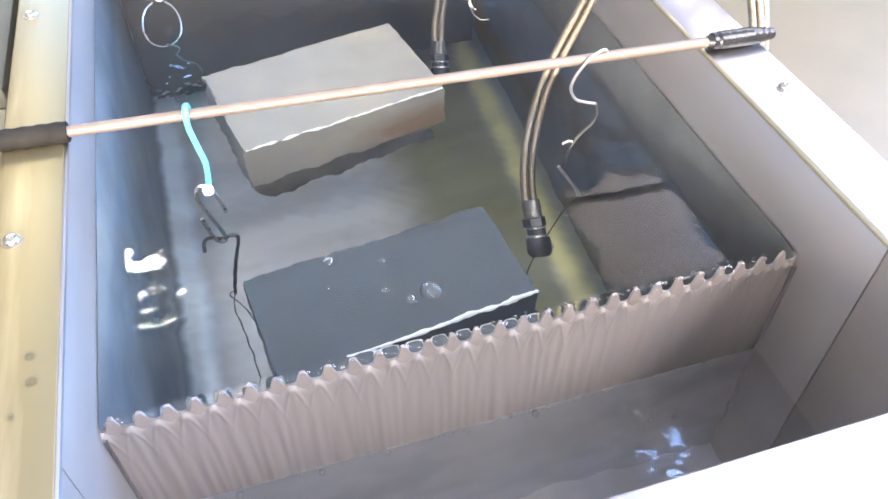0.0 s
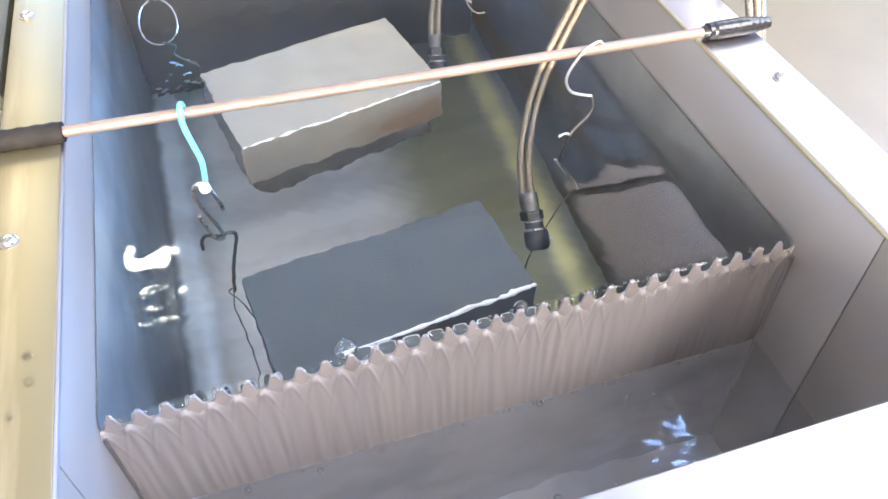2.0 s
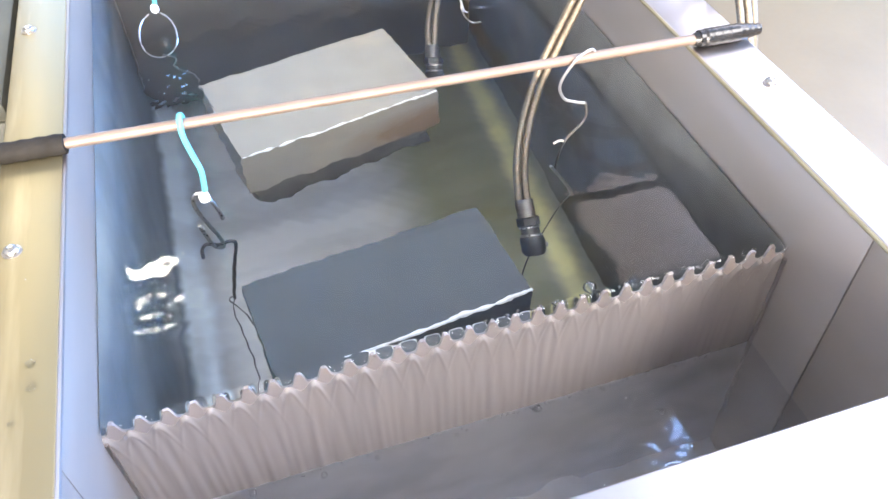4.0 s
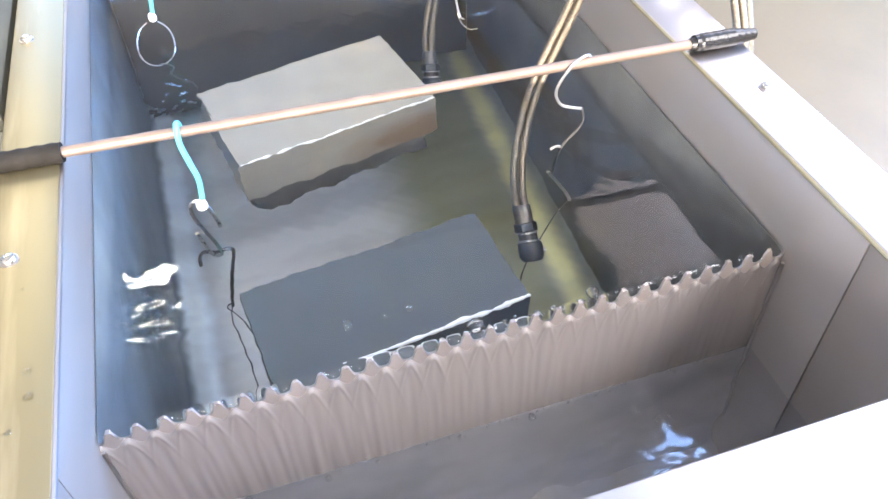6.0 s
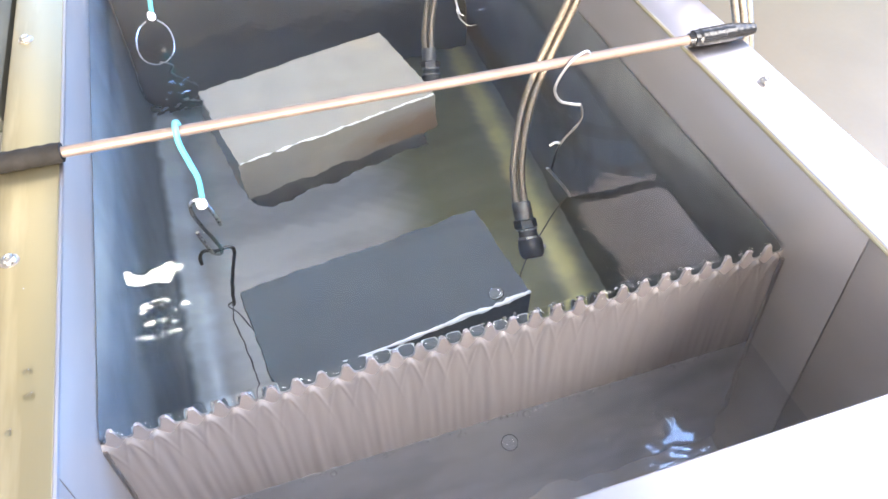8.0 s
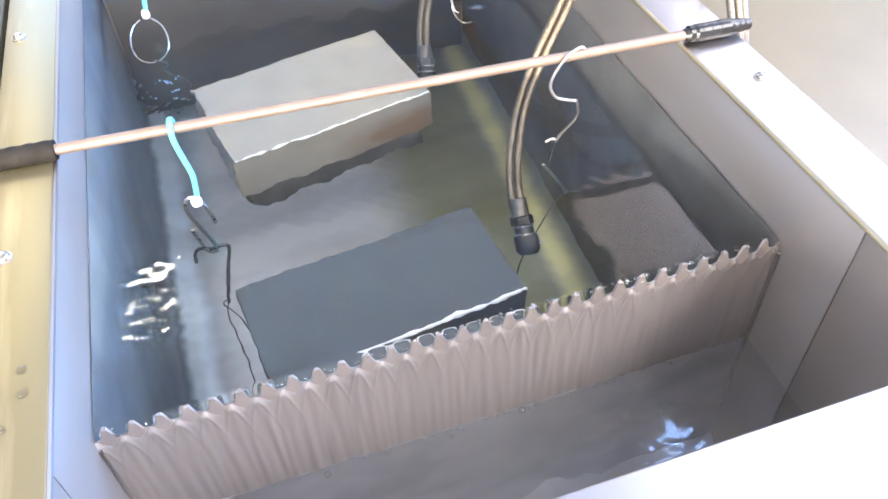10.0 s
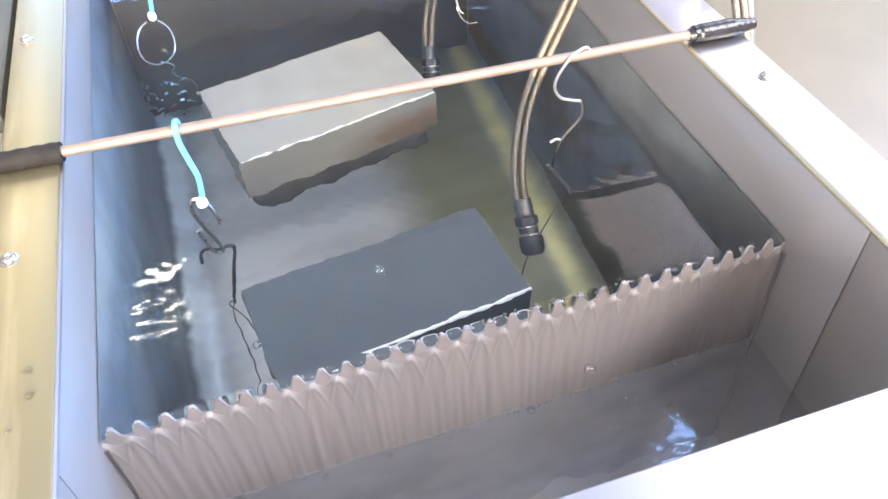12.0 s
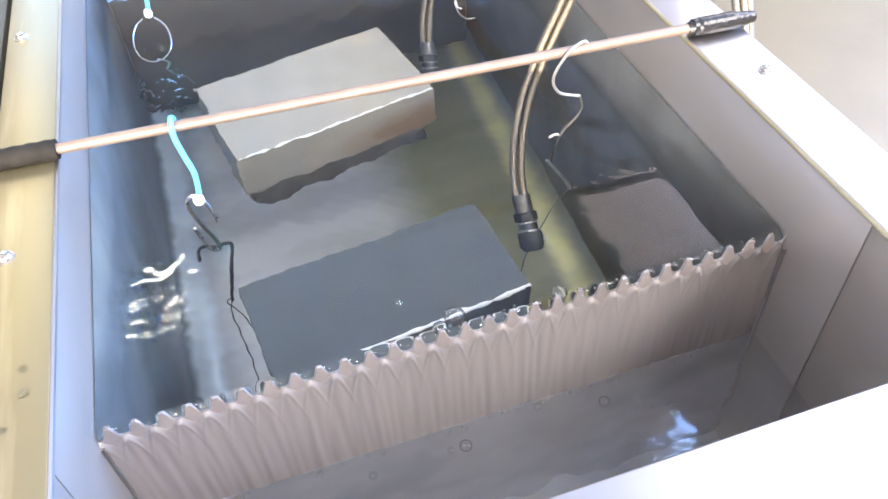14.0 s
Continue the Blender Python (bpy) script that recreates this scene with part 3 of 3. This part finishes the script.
def rim_hook():
    """Bare wire led from the flange down into the water, bent into a hook."""
    ob = tagged(empty("wire_hook", (W + 0.01, 0.42, RIM)), "plain silver wire hook led from the flange into the water", "hook")
    P = lambda *pts: [(x - W - 0.01, y - 0.42, z - RIM) for x, y, z in pts]
    part("upper_hook", tube(P((W + 0.03, 0.43, RIM + 0.0011), (W + 0.004, 0.42, RIM + 0.0012), (0.34, 0.40, 0.060), (0.305, 0.365, 0.036), (0.284, 0.325, 0.010), (0.279, 0.302, 0.001), (0.281, 0.296, -0.002)), 0.0008, 8), WIRE, ob)
    part("lower_hook", tube(P((0.278, 0.303, 0.002), (0.279, 0.296, -0.008), (0.283, 0.290, -0.013), (0.289, 0.288, -0.012)), 0.0007, 8), WIRE, ob)
    return ob


def back_plate():
    """A dark sheet added to darken the back end, with two straps over the rim."""
    ob = tagged(empty("back_plate", (0.185, BACK - 0.012, 0)), "dark brownish sheet added across the bath's back end", "plate")
    part("sheet", box(-0.181, 0.176, -0.002, 0.002, -0.345, 0.030, 0.0012), PLATE, ob)
    for x in (-0.11, 0.11):
        part("strap", tube([(x, 0.0, 0.022), (x, 0.001, 0.045), (x, 0.008, RIM + 0.0024), (x, 0.035, RIM + 0.0024)], 0.0022, 8), PLATE, ob)
    return ob


def sling(points, label):
    ob = tagged(link("sling_wire", tube(points, 0.00045, 6), TARNISH, True), label, "wire", "sling wires")
    return ob


def steel_hook(at):
    """Plain silver wire hook over the rod near the right wall, with links below."""
    ob = tagged(empty("wire_hook", at), "plain silver wire hook hanging from the rod", "hook")
    P = lambda *pts: [(x - at[0], y - at[1], z - at[2]) for x, y, z in pts]
    part("upper_hook", tube(P((0.3035, 0.1285, 0.0590), (0.3005, 0.1275, 0.0622), (0.295, 0.1255, 0.0625), (0.288, 0.123, 0.0600), (0.2815, 0.1228, 0.051), (0.2795, 0.1228, 0.043), (0.2835, 0.123, 0.0345), (0.291, 0.123, 0.0305), (0.298, 0.123, 0.028)), 0.0009, 8), WIRE, ob)
    part("link", tube(P((0.2975, 0.123, 0.029), (0.2995, 0.123, 0.020), (0.297, 0.123, 0.013), (0.290, 0.123, 0.006), (0.286, 0.123, 0.000), (0.2845, 0.124, -0.010), (0.2835, 0.125, -0.026), (0.2825, 0.125, -0.038)), 0.0009, 8), TARNISH, ob, "tarnished wire link")
    part("cross_link", tube(P((0.2790, 0.123, 0.0015), (0.2830, 0.123, 0.0028), (0.2870, 0.123, 0.0010)), 0.0008, 8), WIRE, ob)
    part("lower_hook", tube(P((0.2790, 0.124, -0.030), (0.2825, 0.124, -0.0385), (0.2880, 0.123, -0.052), (0.2945, 0.123, -0.069), (0.2970, 0.123, -0.078)), 0.0011, 8), WIRE, ob)
    return ob


def braided_hose(line, foot, label):
    """Two braided lines side by side that end in a ferrule, nut and black fitting."""
    ob = tagged(empty("braided_hose", foot), label, "hose", "braided hoses")
    L = [tuple(Vector(p) - Vector(foot)) for p in line]
    for s in (-0.0027, 0.0027):
        part("strand", tube(L, 0.0026, 10, 10, side=s), HOSE, ob)
    a, b = Vector(L[0]), Vector(L[1])
    m = aim(a, b)
    part("ferrule", lathe([(0.0052, 0.006), (0.0062, 0.0065), (0.0062, 0.019), (0.0056, 0.020)], 18, m), TARNISH, ob, "dull dark ferrule")
    nut = part("nut", lathe([(0.0062, -0.001), (0.0078, 0.0), (0.0078, 0.0055), (0.0064, 0.0065)], 6, m), FITTING, ob, "black hexagon nut", False)
    part("washer", lathe([(0.0066, -0.0022), (0.0072, -0.002), (0.0072, -0.0012), (0.0066, -0.001)], 18, m), NUT, nut)
    body = part("socket", lathe([(0.0058, -0.0005), (0.0064, -0.0025), (0.0064, -0.008), (0.0080, -0.009), (0.0084, -0.013), (0.0080, -0.020), (0.0062, -0.023), (0.003, -0.0235)], 18, m), FITTING, ob, "dark worn socket fitting")
    part("collar", lathe([(0.0066, -0.0088), (0.0072, -0.0084), (0.0072, -0.0072), (0.0066, -0.0068)], 18, m), NUT, body)
    part("set_screw", lathe([(0.0020, -0.002), (0.0020, 0.0012), (0.0014, 0.0018)], 10, m @ Matrix.Translation((-0.0078, 0, -0.0165)) @ pose(0, 0, 0, 0, -90, 0)), WIRE, body)
    return ob


def screw(x, y, turn):
    ob = tagged(empty("screw", (x, y, RIM)), "small steel pan-head screw in the tank's flange", "screw", "flange screws")
    part("washer", lathe([(0.0046, -0.0005), (0.0046, 0.0006), (0.0040, 0.0008)], 20), STEEL_RIM, ob)
    part("head", lathe([(0.0036, 0.0006), (0.0036, 0.0016), (0.0031, 0.0025), (0.0022, 0.0030), (0.0014, 0.0031), (0.0010, 0.0022)], 20), NUT, ob)
    ob.matrix_basis = pose(x, y, RIM, 0, 0, turn)
    return ob


def droplet(x, y, r):
    ob = tagged(link("water_drop", lathe([(r, -0.0002), (r * 0.95, r * 0.25), (r * 0.7, r * 0.45), (r * 0.3, r * 0.56), (r * 0.05, r * 0.58)], 14), FALL, True), "small clear water drop on the flange", "drop", "drops on the flange")
    ob.location = (x, y, RIM)
    return ob


def bubble(r):
    bm = bmesh.new()
    bmesh.ops.create_icosphere(bm, subdivisions=3, radius=r)
    inner = bmesh.ops.create_icosphere(bm, subdivisions=3, radius=r * 0.93)["verts"]
    bmesh.ops.reverse_faces(bm, faces=list({f for v in inner for f in v.link_faces}))
    bm.transform(Matrix.Diagonal((1, 1, 0.75, 1)))
    return tagged(link("bubble", bm, BUBBLE, True), "clear air bubble drifting on the bath's water", "bubble", "bubbles on the water")


def froth():
    """A broken line of tiny foam bubbles where the film meets the trough's water."""
    rng = random.Random(8)
    bm = bmesh.new()
    for k in range(90):
        x = 0.19 + 0.145 * rng.random() if k < 70 else 0.03 + 0.16 * rng.random()
        r = rng.uniform(0.0003, 0.0008)
        bmesh.ops.create_icosphere(bm, subdivisions=1, radius=r, matrix=Matrix.Translation((x, -0.0022 - abs(rng.gauss(0, 0.0009)), LOW + r * 0.3)))
    return tagged(link("froth", bm, FALL, True), "thin broken line of clear froth at the weir's foot", "froth", "", "stuff")


def sparkle_beads():
    """Clear beads added so that the tips of the weir's teeth sparkle."""
    rng = random.Random(5)
    bm = bmesh.new()
    for k in range(29):
        for bead in range(2 if k < 15 else 5):
            r = rng.uniform(0.0006, 0.0012)
            at = Vector((0.006 + PITCH * k + rng.uniform(-0.0008, 0.0008), 0.0008 + rng.uniform(-0.001, 0.0006), 0.0022 + r * 0.35))
            if bead > 1:
                at += Vector((rng.uniform(-0.004, 0.004), rng.uniform(0.001, 0.0035), -0.0022))
            bmesh.ops.create_icosphere(bm, subdivisions=2, radius=r, matrix=Matrix.Translation(at) @ Matrix.Diagonal((1.3, 1, 0.8, 1)))
    return tagged(link("sparkle_beads", bm, FALL, True), "clear beads added for sparkle on the weir's tooth tips", "drops", "", "stuff")


workshop()
tank()
side_cabinet()
weir()
bath, trough = bath_water()
lip_water()
curtain()
froth()
sparkle_beads()
for x in (0.0008, W - 0.0008):
    structure("weld_bead", tube([(x, -0.0022, -0.008), (x, -0.0022, -0.06), (x, -0.0022, -0.2)], 0.0011, 8, 6), STEEL_RIM, "thin pale weld bead in the weir's corner")

pale = block("pale_block", "pale grey stone-like block hanging under water", PALE, (0.087, 0.2265, -0.07), 11.0, (0.160, 0.099, 0.055), 0.0006)
dark = block("dark_block", "dark slate-grey block hanging under water", SLATE, (0.0795, 0.0385, -0.08), 6.5, (0.163, 0.079, 0.055), 0.0005)
rusty(PALE)
# Dark slab stands for the shade beneath the pale block.
under = block("shade_slab", "", UNDERSHADE, (0, 0, 0), 0, (0.150, 0.090, 0.030), 0.0022)
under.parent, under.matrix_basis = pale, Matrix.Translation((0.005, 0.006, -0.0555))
# White strips stand for the highlights along both blocks' front edges.
part("edge_glint", tube([(0.0005, 0.0003, -0.0006), (0.04, 0.0, -0.0003), (0.09, 0.0004, -0.0006), (0.13, 0.0, -0.0003), (0.1628, 0.0003, -0.0005)], 0.0017, 6, 26, lambda t: 0.85 + 0.9 * noise.noise(Vector((t * 22, 1, 4))) + 0.4 * noise.noise(Vector((t * 60, 2, 4)))), WHITE, dark, "white strip for the highlight on the dark block's edge")
part("edge_glint", tube([(0.0012, 0.0006, -0.0008), (0.04, 0.0002, -0.0006), (0.09, 0.0006, -0.0008), (0.13, 0.0002, -0.0006), (0.1588, 0.0006, -0.0008)], 0.0012, 6, 26, lambda t: 0.75 + 0.9 * noise.noise(Vector((t * 20, 7, 4))) + 0.4 * noise.noise(Vector((t * 55, 3, 4)))), WHITE, pale, "white strip for the highlight on the pale block's edge")

rod(0.146, 0.121, "copper-coloured rod with taped ends lying across the tank")
hanger((0.064, 0.1415, 0.0575))
ring_hanger()
rim_hook()
steel_hook((0.295, 0.1255, 0.0575))
back_plate()
sling([(0.0632, 0.1335, -0.119), (0.060, 0.128, -0.113), (0.066, 0.118, -0.112), (0.0735, 0.100, -0.118), (0.077, 0.075, -0.130), (0.080, 0.055, -0.136), (0.10, 0.055, -0.1365)], "thin dark sling wire round the dark block")
sling([(0.0632, 0.1335, -0.119), (0.062, 0.115, -0.118), (0.067, 0.085, -0.125), (0.071, 0.055, -0.130), (0.078, 0.040, -0.1345), (0.085, 0.039, -0.1358)], "thin dark sling wire round the dark block")
sling([(0.296, 0.123, -0.077), (0.285, 0.118, -0.083), (0.270, 0.107, -0.092), (0.255, 0.095, -0.105), (0.245, 0.09, -0.136), (0.23, 0.09, -0.1365)], "thin dark sling wire round the dark block")
sling([(0.072, 0.3175, -0.0545), (0.070, 0.310, -0.062), (0.076, 0.29, -0.072), (0.080, 0.27, -0.090), (0.082, 0.27, -0.126), (0.1, 0.272, -0.1265)], "thin dark sling wire round the pale block")
braided_hose([(0.2585, 0.106, -0.077), (0.2610, 0.126, -0.0625), (0.2680, 0.147, -0.042), (0.2840, 0.175, -0.018), (0.3020, 0.198, 0.0), (0.3150, 0.205, 0.02), (0.3290, 0.209, 0.045), (0.352, 0.214, 0.095), (0.39, 0.214, 0.125), (0.425, 0.200, 0.105), (0.4330, 0.178, 0.055), (0.4300, 0.150, 0.015), (0.4250, 0.12, -0.06), (0.425, 0.11, -0.25), (0.425, 0.12, -0.6), (0.43, 0.15, FLOOR + 0.01)],
             (0.2585, 0.106, -0.077), "braided metal hose pair from the dark block over the rim")
braided_hose([(0.2540, 0.303, -0.085), (0.2590, 0.325, -0.068), (0.272, 0.355, -0.04), (0.29, 0.375, 0.0), (0.32, 0.372, 0.07), (0.37, 0.33, 0.14), (0.42, 0.26, 0.13), (0.443, 0.205, 0.07), (0.446, 0.170, 0.02), (0.440, 0.14, -0.06), (0.44, 0.13, -0.25), (0.44, 0.14, -0.6), (0.445, 0.17, FLOOR + 0.01)],
             (0.2540, 0.303, -0.085), "braided metal hose pair from the pale block over the rim")
for x, y, a in ((-0.022, 0.284, 20), (-0.021, 0.076, 50), (0.389, 0.076, 10), (0.389, 0.29, 35)):
    screw(x, y, a)
for x, y, r in ((-0.010, 0.005, 0.0021), (-0.009, -0.008, 0.0022), (-0.016, -0.023, 0.0016), (-0.014, 0.055, 0.0009)):
    droplet(x, y, r)


def drift(track):
    """Rows of a bubble: it rises from below the dark block, follows its track on the water, goes over the weir and off along the trough."""
    rows = [(t, pose(x, y, 0.0004)) for t, x, y in track]
    t0, t1 = track[0][0], track[-1][0]
    if t0 > 0.8:
        deep = pose(0.15 + 0.02 * math.sin(t0 * 9), 0.10, -0.20)
        rows = [(0, deep), (t0 - 0.45, deep)] + rows
    elif t0 > 0:
        rows = [(0, pose(track[0][1], track[0][2] + 0.012, -0.075))] + rows
    if t1 < 13.5:
        x = track[-1][1]
        rows += [(t1 + 0.15, pose(x, -0.007, 0.001)), (t1 + 0.3, pose(x, -0.011, -0.05)), (t1 + 0.4, pose(x, -0.013, LOW + 0.001))]
        if t1 < 11.5:
            rows += [(t1 + 0.6, pose(x + 0.005, -0.035, LOW + 0.001)), (t1 + 0.9, pose(x + 0.01, -0.10, LOW + 0.001))]
            x += 0.01
        rows += [(14, pose(x + 0.01, -0.016 if t1 >= 11.5 else -0.1, LOW + 0.001))]
    elif t1 < 14:
        rows += [(14, pose(track[-1][1], 0.0045, 0.0004))]
    return rows


def motions():
    rng = random.Random(4)
    # the rippled surface sways between the walls
    rows, x = [], 0.0
    for k in range(71):
        x = max(-0.0038, min(0.0038, 0.35 * x + rng.uniform(-0.0042, 0.0042)))
        rows.append((k * 0.2, pose(x, 0, 0)))
    walk(bath, rows)
    rows, x = [], 0.0
    for k in range(57):
        x = max(-0.003, min(0.003, 0.4 * x + rng.uniform(-0.003, 0.003)))
        rows.append((k * 0.25, pose(x, 0, 0)))
    walk(trough, rows)
    # froth at the weir's foot
    for k, (x, y, r) in enumerate(((0.218, -0.005, 0.0022), (0.2225, -0.004, 0.0016), (0.095, -0.006, 0.0018), (0.050, -0.005, 0.0020), (0.29, -0.031, 0.0016), (0.294, -0.030, 0.0012), (0.284, -0.028, 0.0010), (0.262, -0.0045, 0.0012), (0.128, -0.005, 0.0014), (0.17, -0.006, 0.0011))):
        walk(bubble(r), [(t, pose(x + 0.004 * math.sin(t * 0.5 + k * 1.9), y + 0.001 * math.sin(t * 0.8 + k), LOW + 0.0006)) for t in (0, 2, 4, 6, 8, 10, 12, 14)])
    # bubbles
    walk(bubble(0.0055), drift([(0.2, 0.1415, 0.0241), (0.3, 0.1381, 0.0184), (0.4, 0.1323, 0.0137), (0.6, 0.1225, 0.0049), (0.8, 0.1113, 0.0030)]))
    walk(bubble(0.0026), drift([(0, 0.1441, 0.0400), (0.1, 0.1411, 0.0339), (0.2, 0.1413, 0.0255), (0.3, 0.1354, 0.0206), (0.5, 0.1282, 0.0112)]))
    walk(bubble(0.0030), drift([(0, 0.1553, 0.0307), (0.1, 0.1513, 0.0272), (0.2, 0.1449, 0.0230), (0.3, 0.1413, 0.0188), (0.5, 0.1318, 0.0088)]))
    walk(bubble(0.0058), drift([(0, 0.1670, 0.0329), (0.1, 0.1718, 0.0279), (0.2, 0.1749, 0.0214), (0.3, 0.1776, 0.0171), (0.4, 0.1795, 0.0124), (0.6, 0.1813, 0.0094), (0.8, 0.1762, 0.0073), (1, 0.1687, 0.0061), (1.2, 0.1608, 0.0106), (1.4, 0.1467, 0.0083), (1.6, 0.1332, 0.0077), (1.8, 0.1225, 0.0080), (2, 0.1172, 0.0065), (2.2, 0.1153, 0.0059), (2.4, 0.1127, 0.0037), (2.6, 0.1114, 0.0039), (2.8, 0.1111, 0.0030), (3.2, 0.1105, 0.0042)]))
    walk(bubble(0.0032), drift([(0, 0.1201, 0.0686), (0.1, 0.1152, 0.0680), (0.2, 0.1111, 0.0656), (0.3, 0.1085, 0.0598), (0.4, 0.1054, 0.0565), (0.7, 0.0975, 0.0336), (0.9, 0.0949, 0.0140)]))
    walk(bubble(0.0014), drift([(0, 0.1165, 0.0507), (0.2, 0.1046, 0.0454), (0.3, 0.1000, 0.0400), (0.4, 0.0967, 0.0350), (0.6, 0.0920, 0.0310), (0.8, 0.0924, 0.0223), (1, 0.0923, 0.0139), (1.2, 0.0928, 0.0061)]))
    walk(bubble(0.0026), drift([(0, 0.1475, 0.0601), (0.1, 0.1465, 0.0622), (0.3, 0.1440, 0.0664), (0.4, 0.1465, 0.0730), (0.6, 0.1474, 0.0782), (0.8, 0.1457, 0.0697), (1, 0.1431, 0.0665), (1.3, 0.1395, 0.0577), (1.7, 0.1298, 0.0270), (1.9, 0.1243, 0.0100)]))
    walk(bubble(0.0022), drift([(0, 0.1464, 0.0604), (0.1, 0.1512, 0.0670), (0.2, 0.1548, 0.0758), (0.3, 0.1606, 0.0767), (0.4, 0.1693, 0.0732), (0.5, 0.1761, 0.0695), (0.6, 0.1849, 0.0637), (0.7, 0.1929, 0.0574), (0.8, 0.1994, 0.0491), (0.9, 0.2024, 0.0413), (1, 0.2008, 0.0321), (1.1, 0.2022, 0.0252), (1.3, 0.2009, 0.0117)]))
    walk(bubble(0.0036), drift([(1.2, 0.1797, 0.0449), (1.3, 0.1840, 0.0446), (1.4, 0.1891, 0.0378), (1.5, 0.1916, 0.0335), (1.6, 0.1953, 0.0271), (1.7, 0.1966, 0.0267), (1.8, 0.2021, 0.0190), (1.9, 0.2060, 0.0106), (2, 0.2081, 0.0050), (2.2, 0.2174, 0.0063), (2.4, 0.2312, 0.0084), (2.6, 0.2349, 0.0069), (2.8, 0.2438, 0.0069), (3, 0.2479, 0.0077), (3.2, 0.2522, 0.0074), (5.3, 0.2466, 0.0073), (5.5, 0.2505, 0.0062), (5.7, 0.2520, 0.0075), (5.9, 0.2525, 0.0068), (6.1, 0.2540, 0.0068), (6.3, 0.2549, 0.0056)]))
    walk(bubble(0.0040), drift([(2.4, 0.1979, 0.0364), (2.5, 0.1925, 0.0333), (2.6, 0.1882, 0.0273), (2.7, 0.1867, 0.0191), (2.8, 0.1865, 0.0135), (2.9, 0.1862, 0.0094)]))
    walk(bubble(0.0045), drift([(5.3, 0.1828, 0.0562), (5.5, 0.1889, 0.0346), (5.7, 0.1904, 0.0215), (5.9, 0.1891, 0.0056), (6.1, 0.1861, 0.0058), (6.3, 0.1859, 0.0045)]))
    walk(bubble(0.0030), drift([(5.9, 0.1281, 0.0247), (6.1, 0.1250, 0.0336), (6.3, 0.1233, 0.0395), (6.5, 0.1217, 0.0129)]))
    walk(bubble(0.0034), drift([(6.1, 0.1724, 0.0340), (6.3, 0.1833, 0.0547), (6.5, 0.1809, 0.0390), (6.7, 0.1743, 0.0260)]))
    walk(bubble(0.0020), drift([(6.1, 0.1538, 0.0322), (6.3, 0.1602, 0.0438), (6.5, 0.1593, 0.0299), (6.7, 0.1577, 0.0173)]))
    walk(bubble(0.0050), drift([(6.9, 0.1782, 0.0420), (7.1, 0.1897, 0.0253), (7.3, 0.1925, 0.0142), (7.5, 0.1971, 0.0030)]))
    walk(bubble(0.0042), drift([(7.5, 0.1790, 0.0321), (7.7, 0.1958, 0.0358), (7.9, 0.2040, 0.0264), (8, 0.2044, 0.0205), (8.2, 0.2033, 0.0124)]))
    walk(bubble(0.0022), drift([(10.3, 0.1107, 0.0700), (10.5, 0.1052, 0.0576), (10.7, 0.0990, 0.0457), (10.9, 0.0942, 0.0374), (11.1, 0.0913, 0.0300), (11.3, 0.0884, 0.0268), (11.5, 0.0832, 0.0259), (11.7, 0.0817, 0.0255), (12, 0.0784, 0.0281), (12.3, 0.0809, 0.0302), (12.6, 0.0880, 0.0285), (12.9, 0.0992, 0.0214), (13.1, 0.1067, 0.0122), (13.2, 0.1087, 0.0074)]))
    walk(bubble(0.0032), drift([(10.5, 0.1795, 0.0251), (10.6, 0.1892, 0.0345), (10.7, 0.1943, 0.0351), (10.8, 0.1986, 0.0432), (10.9, 0.2062, 0.0470), (11, 0.2183, 0.0434), (11.1, 0.2255, 0.0349), (11.2, 0.2289, 0.0304), (11.3, 0.2337, 0.0254), (11.4, 0.2396, 0.0200), (11.5, 0.2459, 0.0121), (11.7, 0.2483, 0.0056)]))
    walk(bubble(0.0036), drift([(11.7, 0.1422, 0.0310), (11.8, 0.1399, 0.0403), (12, 0.1498, 0.0557), (12.1, 0.1557, 0.0598), (12.3, 0.1572, 0.0547), (12.4, 0.1571, 0.0513), (12.6, 0.1531, 0.0377), (12.7, 0.1552, 0.0307), (12.9, 0.1596, 0.0186), (13, 0.1628, 0.0108)]))
    walk(bubble(0.0044), drift([(12.9, 0.1855, 0.0414), (13, 0.1947, 0.0458), (13.1, 0.1992, 0.0423), (13.2, 0.2069, 0.0335), (13.3, 0.2120, 0.0275), (13.4, 0.2173, 0.0222), (13.5, 0.2209, 0.0145), (13.6, 0.2257, 0.0068), (13.8, 0.2298, 0.0076), (14, 0.2336, 0.0049)]))
    walk(bubble(0.0040), drift([(13.1, 0.1700, 0.0437), (13.2, 0.1686, 0.0324), (13.3, 0.1679, 0.0250), (13.4, 0.1682, 0.0159), (13.5, 0.1688, 0.0063)]))
    walk(bubble(0.0056), drift([(13.4, 0.1652, 0.0409), (13.5, 0.1774, 0.0456), (13.6, 0.1795, 0.0449), (13.7, 0.1788, 0.0358), (13.8, 0.1786, 0.0268), (14, 0.1780, 0.0090)]))
    walk(bubble(0.0026), drift([(13.4, 0.1536, 0.0437), (13.6, 0.1552, 0.0384), (13.8, 0.1546, 0.0328), (14, 0.1535, 0.0275)]))
    walk(bubble(0.0020), drift([(12.7, 0.1735, 0.0284), (12.9, 0.1649, 0.0344), (13, 0.1691, 0.0311), (13.2, 0.1622, 0.0243), (13.4, 0.1540, 0.0071)]))


motions()
